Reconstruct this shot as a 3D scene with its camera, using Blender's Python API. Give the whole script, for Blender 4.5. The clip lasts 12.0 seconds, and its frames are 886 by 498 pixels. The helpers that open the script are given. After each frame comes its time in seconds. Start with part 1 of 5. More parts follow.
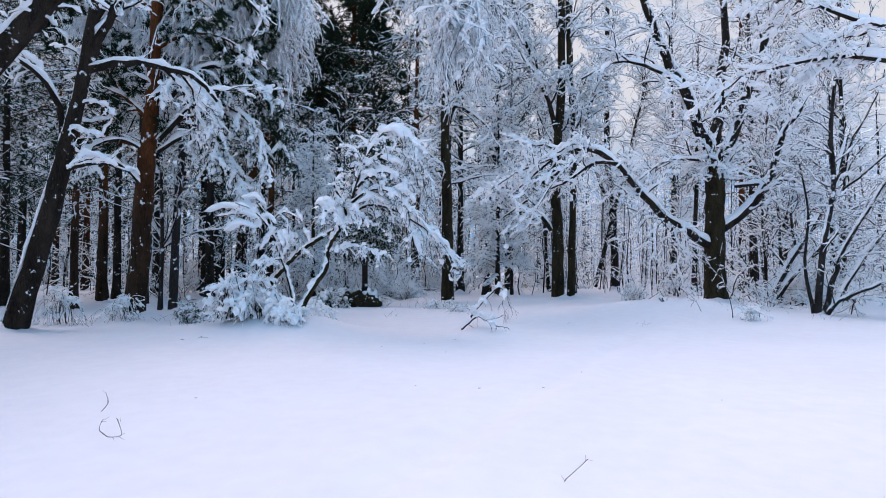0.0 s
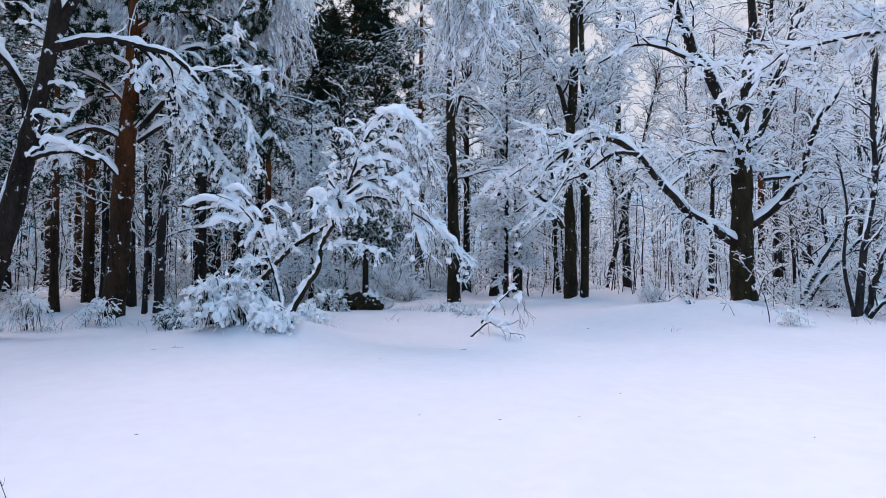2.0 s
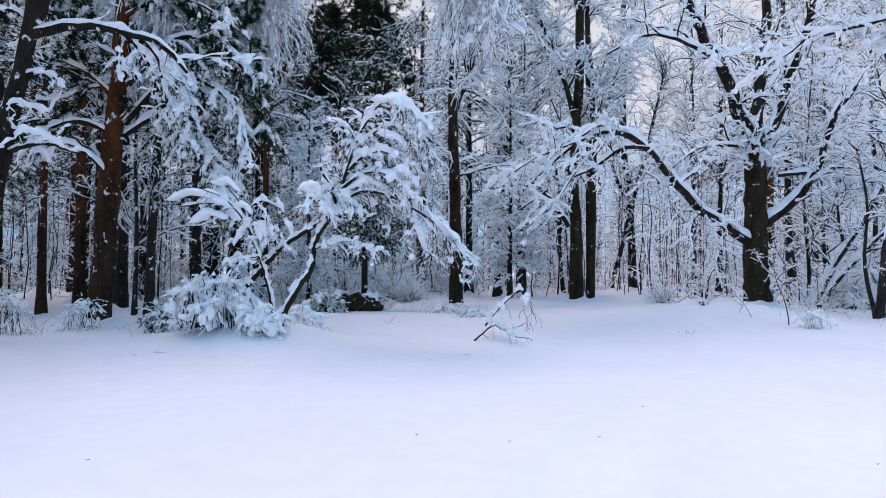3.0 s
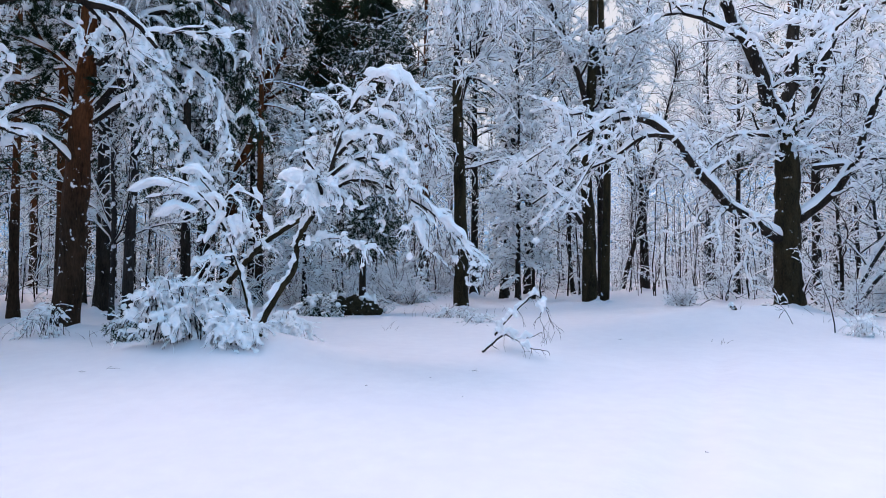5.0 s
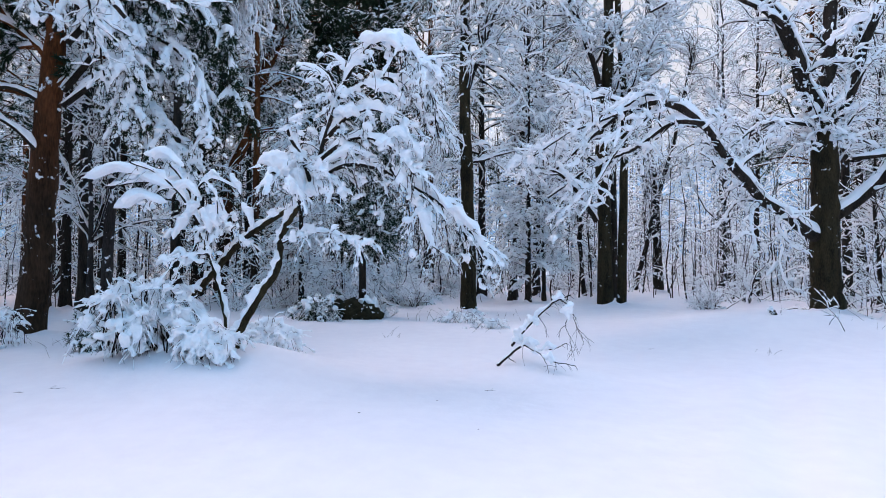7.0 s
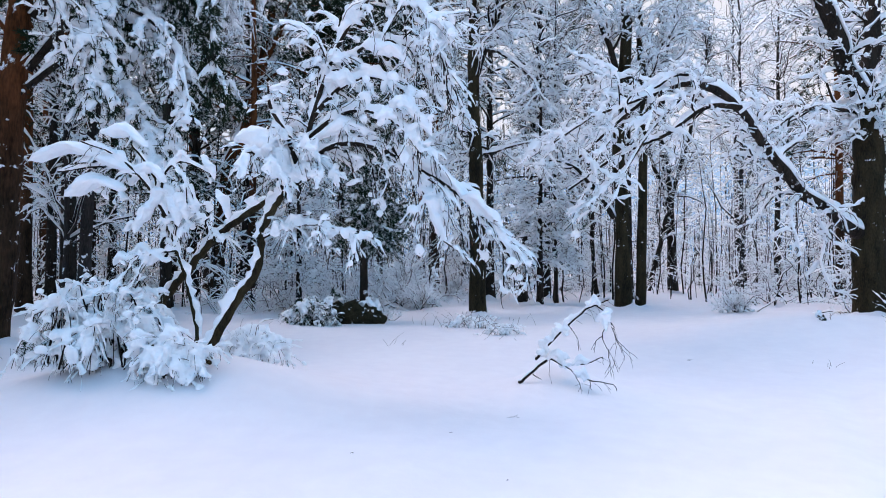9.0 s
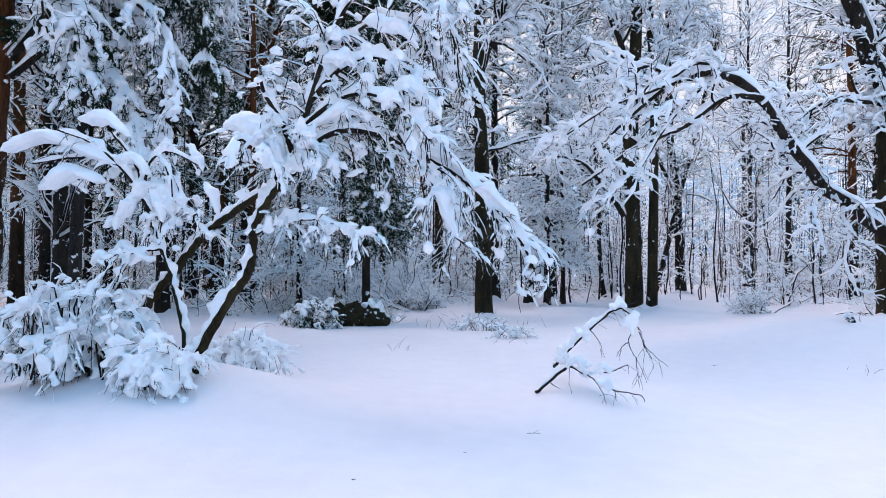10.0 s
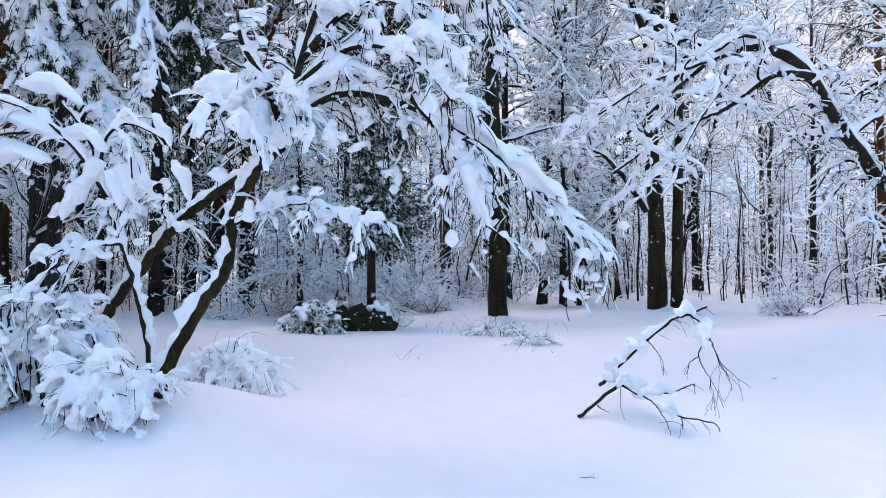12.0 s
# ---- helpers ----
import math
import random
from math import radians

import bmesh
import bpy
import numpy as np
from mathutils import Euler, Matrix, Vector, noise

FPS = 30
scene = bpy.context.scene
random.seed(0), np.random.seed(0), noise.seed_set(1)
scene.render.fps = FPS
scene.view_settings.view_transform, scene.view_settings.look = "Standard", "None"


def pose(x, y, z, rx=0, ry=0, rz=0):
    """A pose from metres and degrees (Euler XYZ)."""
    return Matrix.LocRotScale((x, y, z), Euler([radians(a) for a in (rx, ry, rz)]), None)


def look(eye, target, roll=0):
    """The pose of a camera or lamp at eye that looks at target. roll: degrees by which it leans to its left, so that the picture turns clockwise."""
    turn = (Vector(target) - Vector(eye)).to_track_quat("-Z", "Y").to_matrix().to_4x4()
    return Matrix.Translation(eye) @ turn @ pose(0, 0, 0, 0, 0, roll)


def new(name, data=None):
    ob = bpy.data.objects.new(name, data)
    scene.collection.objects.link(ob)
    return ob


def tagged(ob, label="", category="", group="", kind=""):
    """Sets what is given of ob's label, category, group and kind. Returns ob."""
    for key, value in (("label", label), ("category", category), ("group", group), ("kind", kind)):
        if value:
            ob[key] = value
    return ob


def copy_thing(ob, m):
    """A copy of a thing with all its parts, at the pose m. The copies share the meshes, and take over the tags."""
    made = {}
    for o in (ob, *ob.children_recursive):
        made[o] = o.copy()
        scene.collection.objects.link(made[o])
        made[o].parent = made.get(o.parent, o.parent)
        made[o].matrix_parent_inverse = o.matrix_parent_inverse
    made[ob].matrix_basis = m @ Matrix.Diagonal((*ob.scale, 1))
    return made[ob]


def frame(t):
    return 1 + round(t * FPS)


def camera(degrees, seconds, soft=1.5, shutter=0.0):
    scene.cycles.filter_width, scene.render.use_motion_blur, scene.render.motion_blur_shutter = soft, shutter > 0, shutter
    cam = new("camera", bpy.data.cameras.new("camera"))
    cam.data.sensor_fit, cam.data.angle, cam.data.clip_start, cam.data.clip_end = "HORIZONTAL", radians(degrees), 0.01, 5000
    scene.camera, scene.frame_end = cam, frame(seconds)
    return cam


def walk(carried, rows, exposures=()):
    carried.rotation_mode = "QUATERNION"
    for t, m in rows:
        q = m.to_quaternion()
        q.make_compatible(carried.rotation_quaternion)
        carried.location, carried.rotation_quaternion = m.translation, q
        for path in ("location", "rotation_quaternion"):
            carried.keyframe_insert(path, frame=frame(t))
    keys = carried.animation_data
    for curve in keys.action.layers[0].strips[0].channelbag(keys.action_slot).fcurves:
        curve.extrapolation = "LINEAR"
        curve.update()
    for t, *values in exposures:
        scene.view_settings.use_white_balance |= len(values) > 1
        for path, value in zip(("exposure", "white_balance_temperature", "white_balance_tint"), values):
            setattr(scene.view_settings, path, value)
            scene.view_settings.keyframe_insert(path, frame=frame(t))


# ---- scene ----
cam = camera(74.0, 12.0, soft=0.9)
PATH = [
    (0, (0.003, -0.022, 1.251), (0.015, 1.977, 1.311), 0.2),
    (0.5, (-0.011, 0.278, 1.245), (-0.002, 2.277, 1.306), 0.2),
    (1, (-0.02, 0.619, 1.241), (-0.015, 2.618, 1.302), 0.2),
    (1.5, (-0.029, 0.892, 1.245), (-0.028, 2.891, 1.305), 0.1),
    (2, (-0.035, 1.224, 1.24), (-0.038, 3.224, 1.301), 0.1),
    (2.5, (-0.032, 1.512, 1.238), (-0.039, 3.511, 1.299), 0.1),
    (3, (-0.029, 1.84, 1.228), (-0.039, 3.839, 1.289), 0.1),
    (5, (-0.016, 3.088, 1.243), (-0.042, 5.087, 1.303), 0.1),
    (5.5, (-0.039, 3.368, 1.241), (-0.069, 5.367, 1.302), 0.1),
    (6, (-0.055, 3.676, 1.238), (-0.088, 5.675, 1.299), 0.1),
    (6.5, (-0.068, 3.946, 1.236), (-0.105, 5.945, 1.297), 0.1),
    (7, (-0.086, 4.252, 1.234), (-0.126, 6.251, 1.296), 0.1),
    (9, (-0.19, 5.355, 1.229), (-0.244, 7.353, 1.291), 0.1),
    (9.5, (-0.225, 5.597, 1.225), (-0.283, 7.595, 1.287), -0.0),
    (10, (-0.276, 5.862, 1.221), (-0.337, 7.861, 1.284), -0.0),
    (10.5, (-0.312, 6.095, 1.215), (-0.377, 8.093, 1.279), -0.1),
    (11, (-0.358, 6.361, 1.212), (-0.426, 8.359, 1.276), -0.1),
    (11.5, (-0.397, 6.594, 1.208), (-0.47, 8.591, 1.271), -0.2),
    (12, (-0.444, 6.861, 1.198), (-0.521, 8.858, 1.263), -0.2),
]
walk(cam, [(t, look(eye, target, roll)) for t, eye, target, roll in PATH], exposures=((0.0, -0.15), (6.0, 0.0), (9.0, 0.13), (12.0, 0.23)))

# ---------------------------------------------------------------- light
SUN_ELEVATION, SUN_AZIMUTH = radians(55), radians(322)   # azimuth clockwise from +y
world = bpy.data.worlds.new("world")
scene.world = world
world.use_nodes = True
wn, wl = world.node_tree.nodes, world.node_tree.links
wn.clear()
sky = wn.new("ShaderNodeTexSky")
sky.sky_type, sky.sun_disc = "NISHITA", False
sky.sun_elevation, sky.sun_rotation = SUN_ELEVATION, SUN_AZIMUTH
sky.air_density, sky.dust_density, sky.ozone_density = 1.2, 2.5, 2.0
cloud = wn.new("ShaderNodeMix")          # thin cloud sheet over the blue
cloud.data_type = "RGBA"
cloud.inputs["Factor"].default_value = 0.8
cloud.inputs["B"].default_value = (2.15, 6.4, 11.6, 1)
back = wn.new("ShaderNodeBackground")
back.inputs["Strength"].default_value = 0.126
wout = wn.new("ShaderNodeOutputWorld")
wl.new(sky.outputs["Color"], cloud.inputs["A"])
wl.new(cloud.outputs["Result"], back.inputs["Color"])
wl.new(back.outputs["Background"], wout.inputs["Surface"])

sun = new("sun", bpy.data.lights.new("sun", "SUN"))
sun.data.energy, sun.data.angle, sun.data.color = 3.65, radians(64), (1.0, 0.7, 0.6)
sun.matrix_world = look((0, 0, 0), (-math.sin(SUN_AZIMUTH) * math.cos(SUN_ELEVATION), -math.cos(SUN_AZIMUTH) * math.cos(SUN_ELEVATION), -math.sin(SUN_ELEVATION)))
scene.view_settings.exposure = 0.0

# ---------------------------------------------------------------- materials
def material(name, colours, scale, rough, bump=0.3, bump_scale=None, stretch=(1, 1, 1), sheen=0.0, dust=0.0):
    """Noise-driven material: colours at two scales, with fine relief."""
    m = bpy.data.materials.new(name)
    m.use_nodes = True
    n, l = m.node_tree.nodes, m.node_tree.links
    bsdf = n["Principled BSDF"]
    coord = n.new("ShaderNodeNewGeometry")
    mapping = n.new("ShaderNodeMapping")
    mapping.inputs["Scale"].default_value = stretch
    l.new(coord.outputs["Position"], mapping.inputs["Vector"])
    big, fine = n.new("ShaderNodeTexNoise"), n.new("ShaderNodeTexNoise")
    big.inputs["Scale"].default_value, fine.inputs["Scale"].default_value = scale, scale * 9
    big.inputs["Detail"].default_value, fine.inputs["Detail"].default_value = 4, 3
    mix = n.new("ShaderNodeMath")
    mix.operation = "MULTIPLY_ADD"
    mix.inputs[1].default_value = 0.45
    half = n.new("ShaderNodeMath")
    half.operation = "MULTIPLY"
    half.inputs[1].default_value = 0.55
    ramp = n.new("ShaderNodeValToRGB")
    ramp.color_ramp.elements[0].position, ramp.color_ramp.elements[1].position = 0.36, 0.64
    ramp.color_ramp.elements[0].color, ramp.color_ramp.elements[1].color = (*colours[0], 1), (*colours[1], 1)
    for node in (big, fine):
        l.new(mapping.outputs["Vector"], node.inputs["Vector"])
    l.new(big.outputs["Fac"], half.inputs[0])
    l.new(fine.outputs["Fac"], mix.inputs[0])
    l.new(half.outputs[0], mix.inputs[2])
    l.new(mix.outputs[0], ramp.inputs["Fac"])
    l.new(ramp.outputs["Color"], bsdf.inputs["Base Color"])
    if dust:            # flecks of snow blown onto the bark
        flecks, cut, cover = n.new("ShaderNodeTexNoise"), n.new("ShaderNodeMapRange"), n.new("ShaderNodeMix")
        flecks.inputs["Scale"].default_value, flecks.inputs["Detail"].default_value, flecks.inputs["Roughness"].default_value = 5.0, 6, 0.62
        cut.inputs["From Min"].default_value, cut.inputs["From Max"].default_value = 0.66 - dust, 0.7 - dust
        cover.data_type = "RGBA"
        cover.inputs["B"].default_value = (0.78, 0.83, 0.88, 1)
        l.new(coord.outputs["Position"], flecks.inputs["Vector"])
        l.new(flecks.outputs["Fac"], cut.inputs["Value"])
        l.new(cut.outputs["Result"], cover.inputs["Factor"])
        l.new(ramp.outputs["Color"], cover.inputs["A"])
        l.new(cover.outputs["Result"], bsdf.inputs["Base Color"])
    bsdf.inputs["Roughness"].default_value = rough
    bsdf.inputs["Specular IOR Level"].default_value = 0.12
    bsdf.inputs["Sheen Weight"].default_value = sheen
    if bump:
        relief = n.new("ShaderNodeBump")
        relief.inputs["Strength"].default_value, relief.inputs["Distance"].default_value = bump, 0.045 if dust else 0.02
        grain = n.new("ShaderNodeTexNoise")
        grain.inputs["Scale"].default_value, grain.inputs["Detail"].default_value = bump_scale or scale * 6, 5
        l.new(mapping.outputs["Vector"], grain.inputs["Vector"])
        l.new(grain.outputs["Fac"], relief.inputs["Height"])
        l.new(relief.outputs["Normal"], bsdf.inputs["Normal"])
    return m


SNOW = material("fresh_snow", ((0.87, 0.905, 0.935), (0.92, 0.94, 0.955)), 2.0, 0.7, 0.5, 26)
SNOW_FIELD = material("snow_field", ((0.77, 0.75, 0.785), (0.82, 0.8, 0.825)), 0.5, 0.75, 0.35, 9)
BARK = material("dark_bark", ((0.009, 0.007, 0.006), (0.038, 0.03, 0.023)), 5, 0.9, 0.9, 16, (1, 1, 0.25), dust=0.035)
BARK_GREY = material("grey_bark", ((0.012, 0.011, 0.011), (0.045, 0.041, 0.038)), 5, 0.9, 0.9, 16, (1, 1, 0.25), dust=0.06)
BARK_MOSS = material("mossy_bark", ((0.01, 0.008, 0.005), (0.045, 0.036, 0.018)), 6, 0.9, 0.9, 18, (1, 1, 0.3), dust=0.02)
BARK_RED = material("red_pine_bark", ((0.011, 0.007, 0.004), (0.05, 0.03, 0.018)), 4, 0.9, 0.9, 14, (1, 1, 0.25), dust=0.03)
def orange_above(m, low, high, colour):
    """Pine bark turns flaky orange higher up the trunk."""
    n, l = m.node_tree.nodes, m.node_tree.links
    bsdf, ramp = n["Principled BSDF"], n["Color Ramp"]
    split = n.new("ShaderNodeSeparateXYZ")
    span = n.new("ShaderNodeMapRange")
    span.inputs["From Min"].default_value, span.inputs["From Max"].default_value = low, high
    mix = n.new("ShaderNodeMix")
    mix.data_type, mix.blend_type = "RGBA", "MULTIPLY"
    mix.inputs["B"].default_value = (*colour, 1)
    l.new(n["Geometry"].outputs["Position"], split.inputs["Vector"])
    l.new(split.outputs["Z"], span.inputs["Value"])
    l.new(span.outputs["Result"], mix.inputs["Factor"])
    cover = [k.from_node for k in bsdf.inputs["Base Color"].links][0]
    l.new(ramp.outputs["Color"], mix.inputs["A"])
    l.new(mix.outputs["Result"], cover.inputs["A"])


orange_above(BARK_RED, 2.2, 5.0, (3.3, 1.9, 1.05))
TWIG = material("bare_twig", ((0.01, 0.008, 0.007), (0.032, 0.026, 0.022)), 8, 0.85, 0)
NEEDLE = material("pine_needles", ((0.008, 0.02, 0.012), (0.025, 0.042, 0.018)), 3, 0.7, 0)
DRY = material("dry_stalk", ((0.03, 0.022, 0.014), (0.09, 0.06, 0.035)), 10, 0.9, 0)
LEAF = material("withered_leaf", ((0.06, 0.03, 0.015), (0.16, 0.08, 0.04)), 10, 0.9, 0)
SOIL = material("root_soil", ((0.008, 0.007, 0.004), (0.04, 0.034, 0.018)), 7, 0.95, 0.9, 18, dust=0.05)


# ---------------------------------------------------------------- mesh tools
def mesh_of(name, chunks, smooth=True):
    """A mesh from chunks (verts, faces of one corner count, material)."""
    verts, loops, totals, mats, slots, base = [], [], [], [], [], 0
    for v, f, m in chunks:
        if len(f) == 0:
            continue
        if m not in slots:
            slots.append(m)
        verts.append(np.asarray(v, dtype=np.float32).reshape(-1, 3))
        loops.append((np.asarray(f, dtype=np.int32) + base).ravel())
        totals.append(np.full(len(f), f.shape[1], dtype=np.int32))
        mats.append(np.full(len(f), slots.index(m), dtype=np.int32))
        base += len(verts[-1])
    me = bpy.data.meshes.new(name)
    if verts:
        verts, loops, totals, mats = (np.concatenate(a) for a in (verts, loops, totals, mats))
        me.vertices.add(len(verts))
        me.vertices.foreach_set("co", verts.ravel())
        me.loops.add(len(loops))
        me.loops.foreach_set("vertex_index", loops)
        me.polygons.add(len(totals))
        me.polygons.foreach_set("loop_start", np.concatenate(([0], np.cumsum(totals)[:-1])).astype(np.int32))
        me.polygons.foreach_set("material_index", mats)
        me.polygons.foreach_set("use_smooth", np.full(len(totals), smooth))
        for m in slots:
            me.materials.append(m)
        me.update(calc_edges=True)
    return me


def part(name, chunks, parent, label="", kind="", smooth=True, merge=0.0):
    """One mesh object under its thing; merge: lumps run together into one skin of that grain."""
    ob = new(name, mesh_of(name, chunks, smooth))
    if merge:
        skin = ob.modifiers.new("skin", "REMESH")
        skin.mode, skin.voxel_size, skin.use_smooth_shade = "VOXEL", merge, True
        soft = ob.modifiers.new("soft", "SMOOTH")
        soft.iterations, soft.factor = 2, 0.5
    ob.parent = parent
    return tagged(ob, label, "", "", kind)


def thing(name, at, label, category, group="", kind=""):
    ob = new(name)
    ob.location = at
    return tagged(ob, label, category, group, kind)


def unit(v):
    return v / np.maximum(np.linalg.norm(v, axis=-1, keepdims=True), 1e-9)


def spline(points, n):
    """Smooth curve through a few control points (x, y, z, r), resampled to n."""
    c = np.array(points, dtype=float)
    c = np.vstack((2 * c[0] - c[1], c, 2 * c[-1] - c[-2]))
    out = []
    for u in np.linspace(0, len(c) - 3 - 1e-6, n):
        i, t = int(u), u - int(u)
        a, b, d, e = c[i:i + 4]
        out.append(0.5 * (2 * b + (d - a) * t + (2 * a - 5 * b + 4 * d - e) * t * t + (3 * b - a - 3 * d + e) * t ** 3))
    return np.array(out)


def frames_of(P):
    T = unit(np.gradient(P, axis=1))
    steep = np.abs(T[:, :, 2]).mean(axis=1) > 0.8
    ref = np.where(steep[:, None, None], np.array([0.0, 1.0, 0.0]), np.array([0.0, 0.0, 1.0]))
    S = unit(np.cross(T, ref) + 1e-6)
    return T, S, np.cross(S, T), steep


def rings(m, n, k):
    """Quads of m tubes of n rings with k corners."""
    a = np.arange(n - 1)[:, None] * k + np.arange(k)[None]
    b = np.arange(n - 1)[:, None] * k + (np.arange(k)[None] + 1) % k
    q = np.stack((a, b, b + k, a + k), axis=-1).reshape(-1, 4)
    return (q[None] + (np.arange(m) * n * k)[:, None, None]).reshape(-1, 4)


def tubes(P, R, mat, sides=4, rough=0.0, rng=None):
    """Tapered tubes along P (m, n, 3) with radii R (m, n)."""
    if len(P) == 0:
        return (np.zeros((0, 3)), np.zeros((0, 4), int), mat)
    T, S, U, _ = frames_of(P)
    a = np.linspace(0, 2 * np.pi, sides, endpoint=False)
    rad = R[:, :, None] * np.ones(sides)
    if rough:
        rad = rad * (1 + rough * rng.standard_normal(rad.shape))
    V = P[:, :, None] + rad[..., None] * (np.cos(a)[:, None] * S[:, :, None] + np.sin(a)[:, None] * U[:, :, None])
    return (V, rings(len(P), P.shape[1], sides), mat)


ROUND_CAP = np.array([(-1, -0.15), (-0.9, 0.45), (-0.45, 0.92), (0.25, 1.0), (0.8, 0.6), (1, -0.15)])
LOW_CAP = np.array([(-1, -0.2), (-0.05, 1.0), (1, -0.2)])


def snow_on(P, R, rng, width, height, cap=LOW_CAP, gaps=0.25, lump=0.6, mat=None, steep_limit=0.9, blunt=0.5):
    """Snow lying along the top of branches: it thins out on steep stretches and breaks off in gaps."""
    if len(P) == 0:
        return (np.zeros((0, 3)), np.zeros((0, 4), int), SNOW)
    T = unit(np.gradient(P, axis=1))
    S = unit(np.cross(T, np.array([0.0, 0.0, 1.0])) + 1e-6)
    up = np.cross(S, T)
    m, n = R.shape
    flat = np.sqrt(np.clip(1 - T[:, :, 2] ** 2, 0, 1))
    hold = np.clip((flat - (1.15 - steep_limit)) / 0.3, 0, 1)
    wave = rng.random((m, n))
    wave = (wave + np.roll(wave, 1, axis=1)) / 2
    keep = np.clip((rng.random((m, 1)) * 0.5 + wave - gaps) * 3.0, 0.0, 1.0)
    if len(cap) > 3:             # on boughs the snow thins out, but seldom breaks off
        keep = 0.3 + 0.7 * keep
    swell = 1 + lump * rng.standard_normal((m, n))
    ends = np.ones(n)
    ends[0], ends[-1] = (0.6, blunt) if len(cap) > 3 else (0.85, 0.8)
    h = (height + 0.35 * R) * hold * keep * np.clip(swell, 0.3, 2) * ends
    w = (R * 0.92 + width * np.clip(swell, 0.4, 1.8) * ends) * np.clip(hold * keep * 2, 0.15, 1)
    base = P + up * (R * 0.72)[..., None]
    V = base[:, :, None] + w[:, :, None, None] * cap[:, 0][:, None] * S[:, :, None] + (h[:, :, None] * cap[:, 1])[..., None] * up[:, :, None]
    if len(cap) > 3:             # close the ends
        V = np.concatenate((np.broadcast_to(V[:, :1].mean(axis=2, keepdims=True), V[:, :1].shape), V, np.broadcast_to(V[:, -1:].mean(axis=2, keepdims=True), V[:, -1:].shape)), axis=1)
        n += 2
    faces = rings(m, n, len(cap))
    if len(cap) == 3:            # fine snow on twigs needs no underside
        faces = faces.reshape(-1, 3, 4)[:, :2].reshape(-1, 4)
    return (V, faces, mat or SNOW)


def sprout(rng, P, R, count, length, angle=(0.5, 1.2), lift=0.1, droop=0.05, n=5, ratio=0.6, u=(0.25, 1.0), wander=0.18, thin=0.012, bias=None):
    """count side shoots from the parents P (m, k, 3), R (m, k)."""
    lens = np.linalg.norm(np.diff(P, axis=1), axis=2).sum(axis=1)
    i = rng.choice(len(P), count, p=lens / lens.sum())
    f = rng.uniform(*u, count) * (P.shape[1] - 1.001)
    j, t = f.astype(int), (f - f.astype(int))[:, None]
    pos = P[i, j] * (1 - t) + P[i, j + 1] * t
    rad = R[i, j]
    tan = unit(P[i, j + 1] - P[i, j])
    side = rng.standard_normal((count, 3))
    side = unit(side - (side * tan).sum(1, keepdims=True) * tan)
    a = rng.uniform(*angle, count)[:, None]
    d = unit(tan * np.cos(a) + side * np.sin(a) + np.array([0, 0, lift]) + (0 if bias is None else np.array(bias)))
    L = rng.uniform(*length, count) * (1.15 - 0.5 * f / (P.shape[1] - 1))
    pts = [pos]
    for _ in range(n - 1):
        d = unit(d + wander * rng.standard_normal((count, 3)) + np.array([0, 0, -droop]))
        pts.append(pts[-1] + d * (L / (n - 1))[:, None])
    r0 = np.minimum(rad * ratio, thin * L)
    return np.stack(pts, axis=1), r0[:, None] * np.linspace(1, 0.35, n)[None]


def limbs_of(spines, at, n=14):
    s = np.stack([spline(sp, n) for sp in spines])
    return s[:, :, :3] - np.array(at), s[:, :, 3]


def needle_tufts(rng, P, count, blades, length, mat, u=(0.2, 1.0)):
    """Tufts of flat needles along twigs."""
    i = rng.integers(0, len(P), count)
    f = rng.uniform(*u, count) * (P.shape[1] - 1.001)
    j, t = f.astype(int), (f - f.astype(int))[:, None]
    pos = P[i, j] * (1 - t) + P[i, j + 1] * t
    tan = unit(P[i, j + 1] - P[i, j])
    d = unit(0.7 * tan[:, None] + 0.8 * rng.standard_normal((count, blades, 3)))
    side = unit(np.cross(d, rng.standard_normal((count, blades, 3)))) * (0.07 * length)
    tip = pos[:, None] + d * (length * rng.uniform(0.6, 1.1, (count, blades)))[..., None]
    V = np.stack((pos[:, None] - side, pos[:, None] + side, tip), axis=2)
    return (V.reshape(-1, 3), np.arange(count * blades * 3).reshape(-1, 3), mat)

